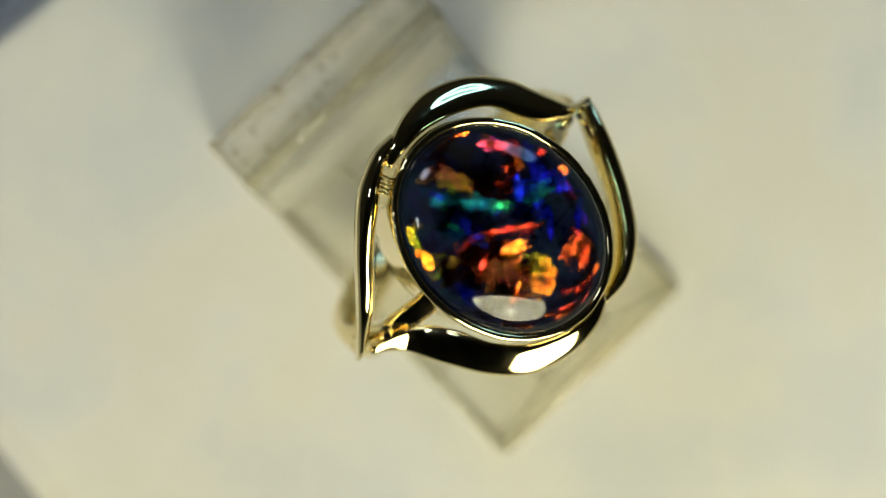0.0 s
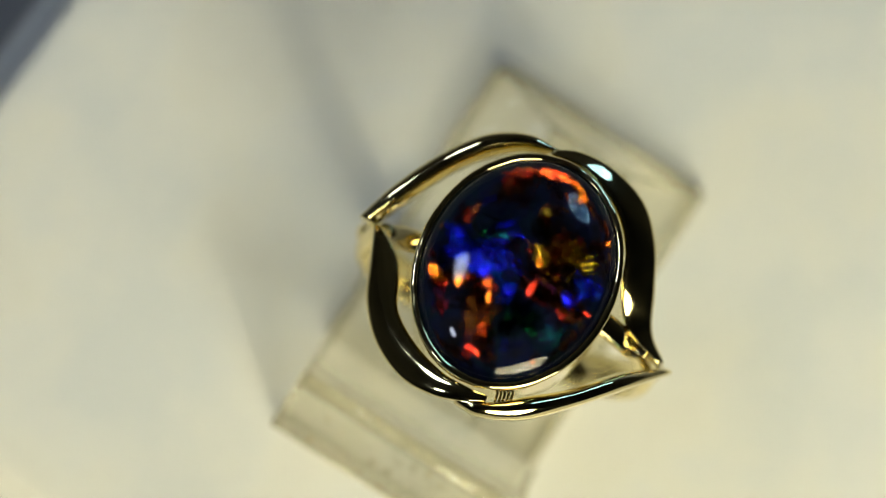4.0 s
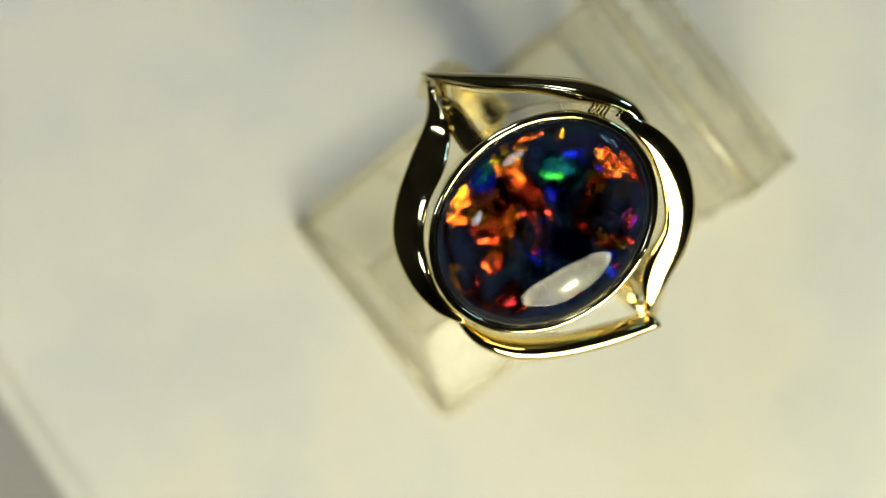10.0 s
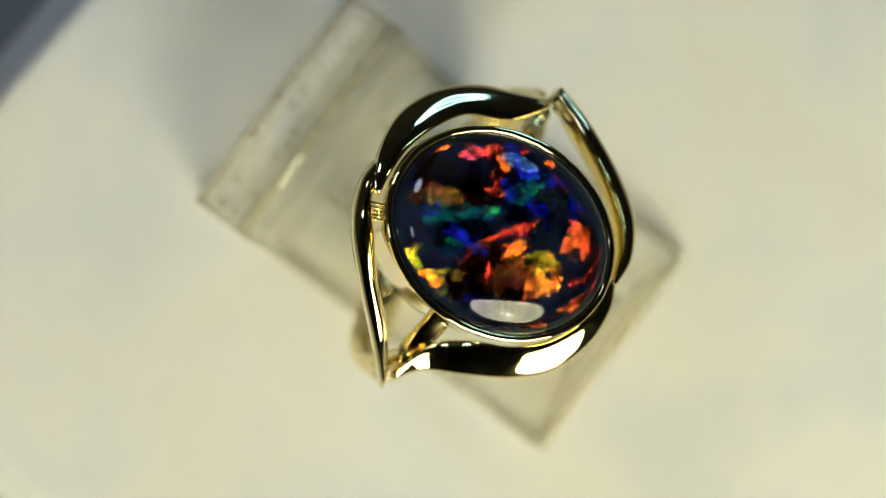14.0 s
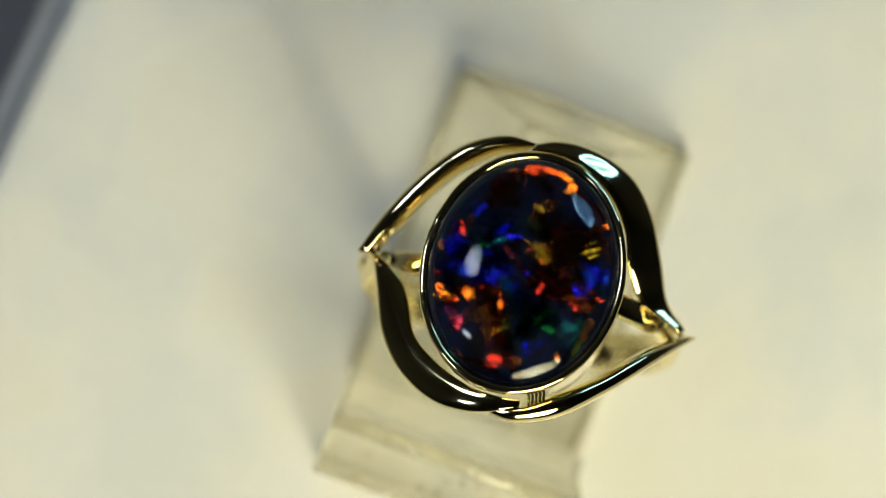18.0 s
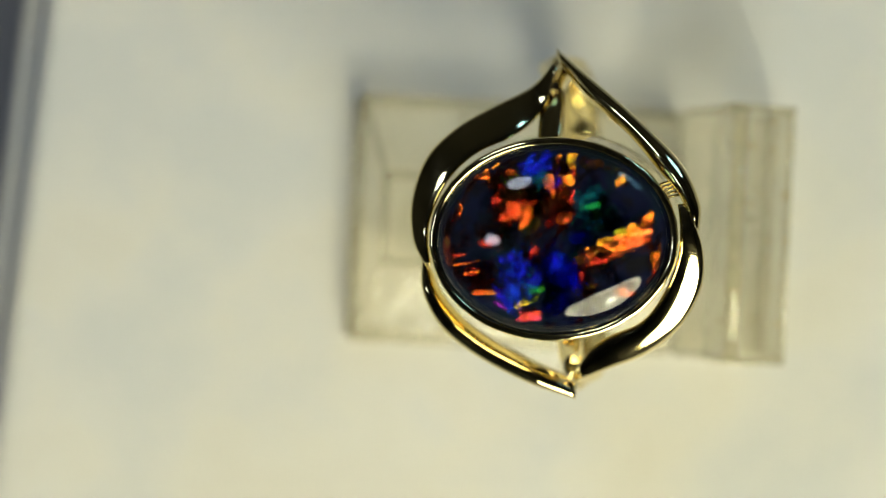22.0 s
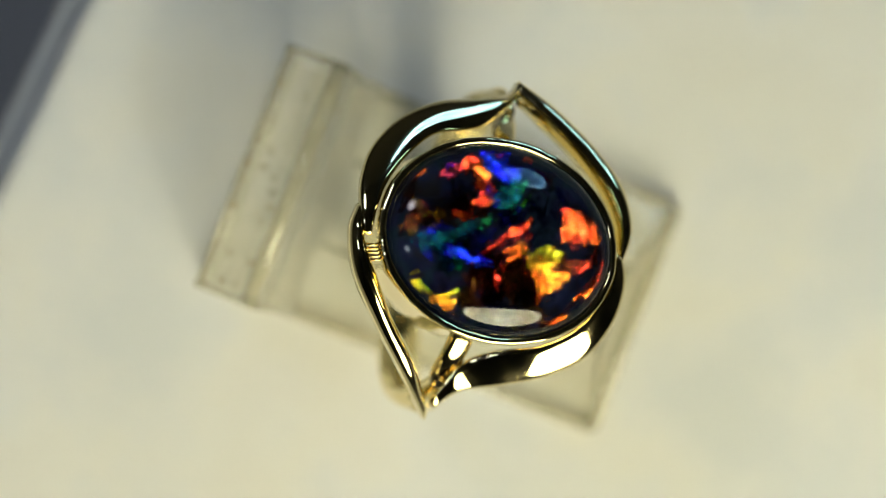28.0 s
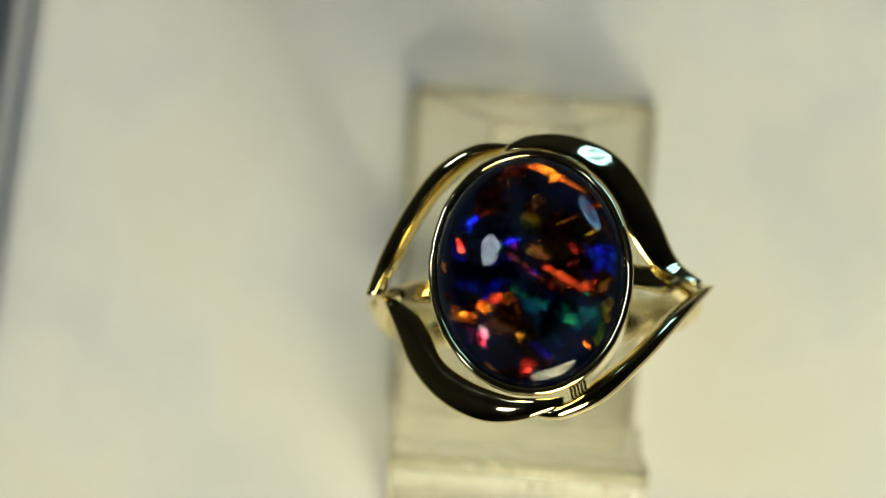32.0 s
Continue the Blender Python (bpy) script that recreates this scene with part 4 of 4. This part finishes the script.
# seen when the table stands at 291 degrees
flake(orange, 2.49, 1.32, 2.50, 1.91, -30, 291)
flake(yellow, 2.77, 2.25, 1.91, 0.89, 0, 291)
flake(orange, 1.38, 1.72, 1.61, 0.83, -30, 291)
flake(red, 1.96, -0.67, 1.91, 0.95, -20, 291)
flake(fire, 2.79, -0.36, 1.31, 0.83, -30, 291)
flake(orange, 2.43, -0.66, 1.01, 0.83, 0, 291)
flake(red, 0.89, 0.07, 0.95, 0.54, -30, 291)
flake(red, 0.40, -0.75, 0.95, 0.39, -20, 291)
flake(yellow, 3.82, -1.88, 0.77, 0.39, 20, 291)
flake(orange, 3.58, -1.49, 0.77, 0.36, 0, 291)
flake(lime, 3.96, -0.54, 1.25, 0.66, 70, 291)
flake(orange, 1.98, 0.96, 1.31, 0.45, -40, 291)
flake(yellow, 3.35, 1.98, 0.95, 0.66, 0, 291)
flake(orange, 2.93, 2.68, 1.91, 0.42, 5, 291)
flake(red, -0.04, 0.39, 0.77, 0.36, -70, 291)
flake(red, -0.65, 1.16, 0.83, 0.42, -60, 291)
flake(pink, -0.71, 1.30, 0.33, 0.27, 0, 291)
flake(orange, 0.68, 3.13, 1.25, 0.66, 80, 291)
flake(yellow, 0.39, 3.64, 0.66, 0.39, 0, 291)
flake(orange, 0.28, 2.92, 0.66, 0.27, 80, 291)
flake(bronze, 0.45, 2.05, 2.09, 0.89, 0, 291)
flake(red, -0.20, 5.40, 0.77, 0.27, -20, 291)
flake(red, -1.44, 5.21, 0.95, 0.27, 0, 291)
flake(green, 0.82, -3.15, 0.95, 0.83, 0, 291)
flake(teal, 1.01, -3.24, 1.61, 1.19, 70, 291)
flake(blue, 1.05, -1.64, 1.37, 0.66, 80, 291)
flake(blue, 0.28, -4.28, 0.54, 0.24, 0, 291)
flake(blue, 1.00, -4.96, 0.48, 0.27, 80, 291)
flake(blue, -1.03, 0.86, 1.31, 0.42, 30, 291)
flake(red, -1.40, -1.54, 0.77, 0.45, -30, 291)
flake(red, -3.73, -2.76, 0.66, 0.24, 0, 291)
flake(red, -3.19, -1.73, 0.54, 0.18, 0, 291)
flake(blue, -3.60, -1.54, 0.66, 0.45, 0, 291)
flake(blue, -3.35, 0.10, 1.61, 0.89, 70, 291)
flake(blue, -4.36, 1.74, 0.66, 0.30, 20, 291)
flake(fire, -0.71, -5.54, 1.91, 0.36, -30, 291)
flake(red, -1.29, -5.28, 1.07, 0.30, -20, 291)
flake(teal, -2.62, 0.33, 0.66, 0.30, 0, 291)
# seen when the table stands at 318 degrees
flake(yellow, 1.94, 1.54, 2.38, 1.61, 20, 318)
flake(orange, 1.37, 0.93, 2.50, 1.31, -10, 318)
flake(orange, 1.84, 2.18, 2.15, 0.89, 20, 318)
flake(red, 0.99, -0.56, 1.85, 0.66, 10, 318)
flake(pink, 1.77, -0.28, 1.61, 0.54, 0, 318)
flake(orange, 2.07, -0.26, 2.15, 0.42, -5, 318)
flake(red, 1.82, -1.26, 1.07, 0.33, 10, 318)
flake(orange, 2.25, 0.03, 1.31, 0.33, 0, 318)
flake(yellow, 1.54, 0.51, 1.31, 0.45, 0, 318)
flake(red, 3.43, -1.53, 0.54, 0.27, 20, 318)
flake(bronze, 3.72, -2.90, 0.95, 0.45, 80, 318)
flake(yellow, 3.86, -2.91, 0.39, 0.18, 80, 318)
flake(orange, 3.66, 1.82, 0.66, 0.24, 80, 318)
flake(orange, 1.29, 2.88, 0.54, 0.27, -60, 318)
flake(bronze, 0.86, 3.25, 0.66, 0.39, 0, 318)
flake(orange, -1.25, -5.53, 1.85, 0.27, -5, 318)
flake(red, -1.70, -5.38, 0.95, 0.24, -10, 318)
flake(red, -3.17, -1.90, 0.77, 0.42, 60, 318)
flake(orange, -3.09, -2.06, 0.33, 0.27, 0, 318)
flake(pink, -4.64, -1.11, 0.45, 0.27, 0, 318)
flake(blue, -3.86, -0.73, 1.61, 0.48, 85, 318)
flake(blue, -3.46, -1.55, 0.95, 0.60, 20, 318)
flake(teal, -2.34, 0.11, 1.91, 0.89, 0, 318)
flake(green, -3.42, 0.59, 0.66, 0.24, 30, 318)
flake(blue, -1.22, 0.41, 0.45, 0.24, 0, 318)
flake(teal, -1.90, -0.26, 0.66, 0.39, 0, 318)
flake(red, -2.21, 4.19, 1.25, 0.83, 20, 318)
flake(red, -2.07, 3.84, 1.01, 0.54, 20, 318)
flake(orange, -2.15, 4.08, 0.54, 0.33, 0, 318)
flake(red, -0.55, 5.74, 0.95, 0.27, 10, 318)
flake(blue, -1.20, 2.59, 1.31, 0.42, -60, 318)
flake(blue, -0.94, 1.92, 0.77, 0.60, 0, 318)
flake(green, 0.78, -2.58, 1.01, 0.83, -60, 318)
flake(blue, 1.10, -4.99, 0.66, 0.39, 60, 318)
flake(teal, 1.15, -2.03, 2.09, 1.61, 0, 318)
flake(blue, -0.08, -3.52, 0.45, 0.39, 0, 318)
flake(bronze, -0.67, -1.95, 0.60, 0.39, 0, 318)
flake(bronze, -2.52, 1.85, 1.31, 0.27, 0, 318)
flake(bronze, 2.60, 0.54, 1.31, 0.89, 0, 318)
flake(violet, 2.76, 0.68, 0.66, 0.39, 0, 318)
# seen when the table stands at 344 degrees
flake(pink, -2.93, -3.42, 1.61, 0.57, -25, 344)
flake(red, -2.75, -3.71, 1.07, 0.39, -10, 344)
flake(orange, -2.12, -5.22, 0.77, 0.24, 5, 344)
flake(red, -2.65, -2.01, 0.72, 0.36, -30, 344)
flake(red, -4.59, -1.24, 0.66, 0.45, -30, 344)
flake(orange, -4.72, 0.37, 0.45, 0.27, 0, 344)
flake(violet, -3.05, -3.87, 0.72, 0.33, 0, 344)
flake(blue, -2.49, -0.50, 1.91, 0.83, 0, 344)
flake(blue, -2.27, 0.44, 1.07, 0.45, 0, 344)
flake(blue, -3.93, 0.30, 1.31, 0.60, -20, 344)
flake(blue, -0.87, -0.32, 0.45, 0.24, 0, 344)
flake(blue, -0.47, -1.13, 0.77, 0.30, 70, 344)
flake(blue, -1.52, 1.93, 1.07, 0.39, 75, 344)
flake(olive, -0.25, -3.06, 1.13, 0.66, -60, 344)
flake(yellow, -0.13, -3.31, 0.45, 0.27, 0, 344)
flake(teal, 0.76, -3.71, 1.91, 0.39, -35, 344)
flake(blue, 1.06, -4.08, 0.95, 0.39, -30, 344)
flake(teal, -0.47, -1.13, 1.91, 0.60, 0, 344)
flake(lime, 3.74, -3.51, 1.61, 0.39, -70, 344)
flake(yellow, 3.93, -2.57, 1.07, 0.33, -45, 344)
flake(orange, 4.16, -1.93, 0.66, 0.39, -30, 344)
flake(orange, 3.97, -2.78, 0.66, 0.39, -60, 344)
flake(red, 0.90, -0.71, 1.31, 0.51, 0, 344)
flake(red, 1.70, -1.13, 0.95, 0.27, 20, 344)
flake(orange, 0.71, 1.04, 1.61, 0.63, 0, 344)
flake(yellow, 0.94, 0.82, 0.95, 0.54, 0, 344)
flake(orange, 0.93, 1.41, 1.07, 0.33, 10, 344)
flake(orange, 1.44, 2.13, 1.07, 0.36, 85, 344)
flake(red, 2.27, 0.66, 1.25, 0.42, 70, 344)
flake(bronze, 2.40, 0.57, 2.09, 1.79, 0, 344)
flake(orange, 0.04, 3.27, 1.07, 0.54, -30, 344)
flake(yellow, 0.12, 3.41, 0.66, 0.36, 0, 344)
flake(orange, -1.86, 5.26, 0.66, 0.39, 30, 344)
flake(red, -0.26, 5.38, 0.95, 0.27, 30, 344)
flake(bronze, 2.11, 1.87, 1.79, 1.61, 0, 344)
flake(bronze, 3.45, 1.16, 0.95, 0.60, 0, 344)
flake(bronze, -1.88, 3.86, 1.79, 0.89, 80, 344)
join_haze()

# ---- room ----
bm = bmesh.new()
box(bm, -600, 600, -600, 600, -20.5, 700)
bmesh.ops.reverse_faces(bm, faces=bm.faces)
tagged(part("wall_room", bm, dark_wall, smooth=False), "dark walls of an unlit room", "wall", kind="structure")


def motions():
    # a steady 26.7 degrees a second with a slight wander
    rows = [(t, pose(0, 0, 0, 0, 0, a)) for t, a in (
        (0, 0.00), (1, 26.07), (2, 52.18), (3.5, 91.21), (4.5, 117.60), (5.5, 144.12), (7, 184.27), (8.5, 224.22), (10, 264.62), (12, 317.54), (13.5, 357.10), (15.5, 409.89), (16.5, 436.40), (17.5, 463.02), (19, 503.07), (20.5, 542.67), (22, 583.97), (24, 637.86), (25.5, 677.90), (27, 718.50), (28.8, 766.86), (30.5, 811.53), (32, 852.53))]
    for thing in (turntable, ring_stand, ring):
        walk(thing, rows)


motions()
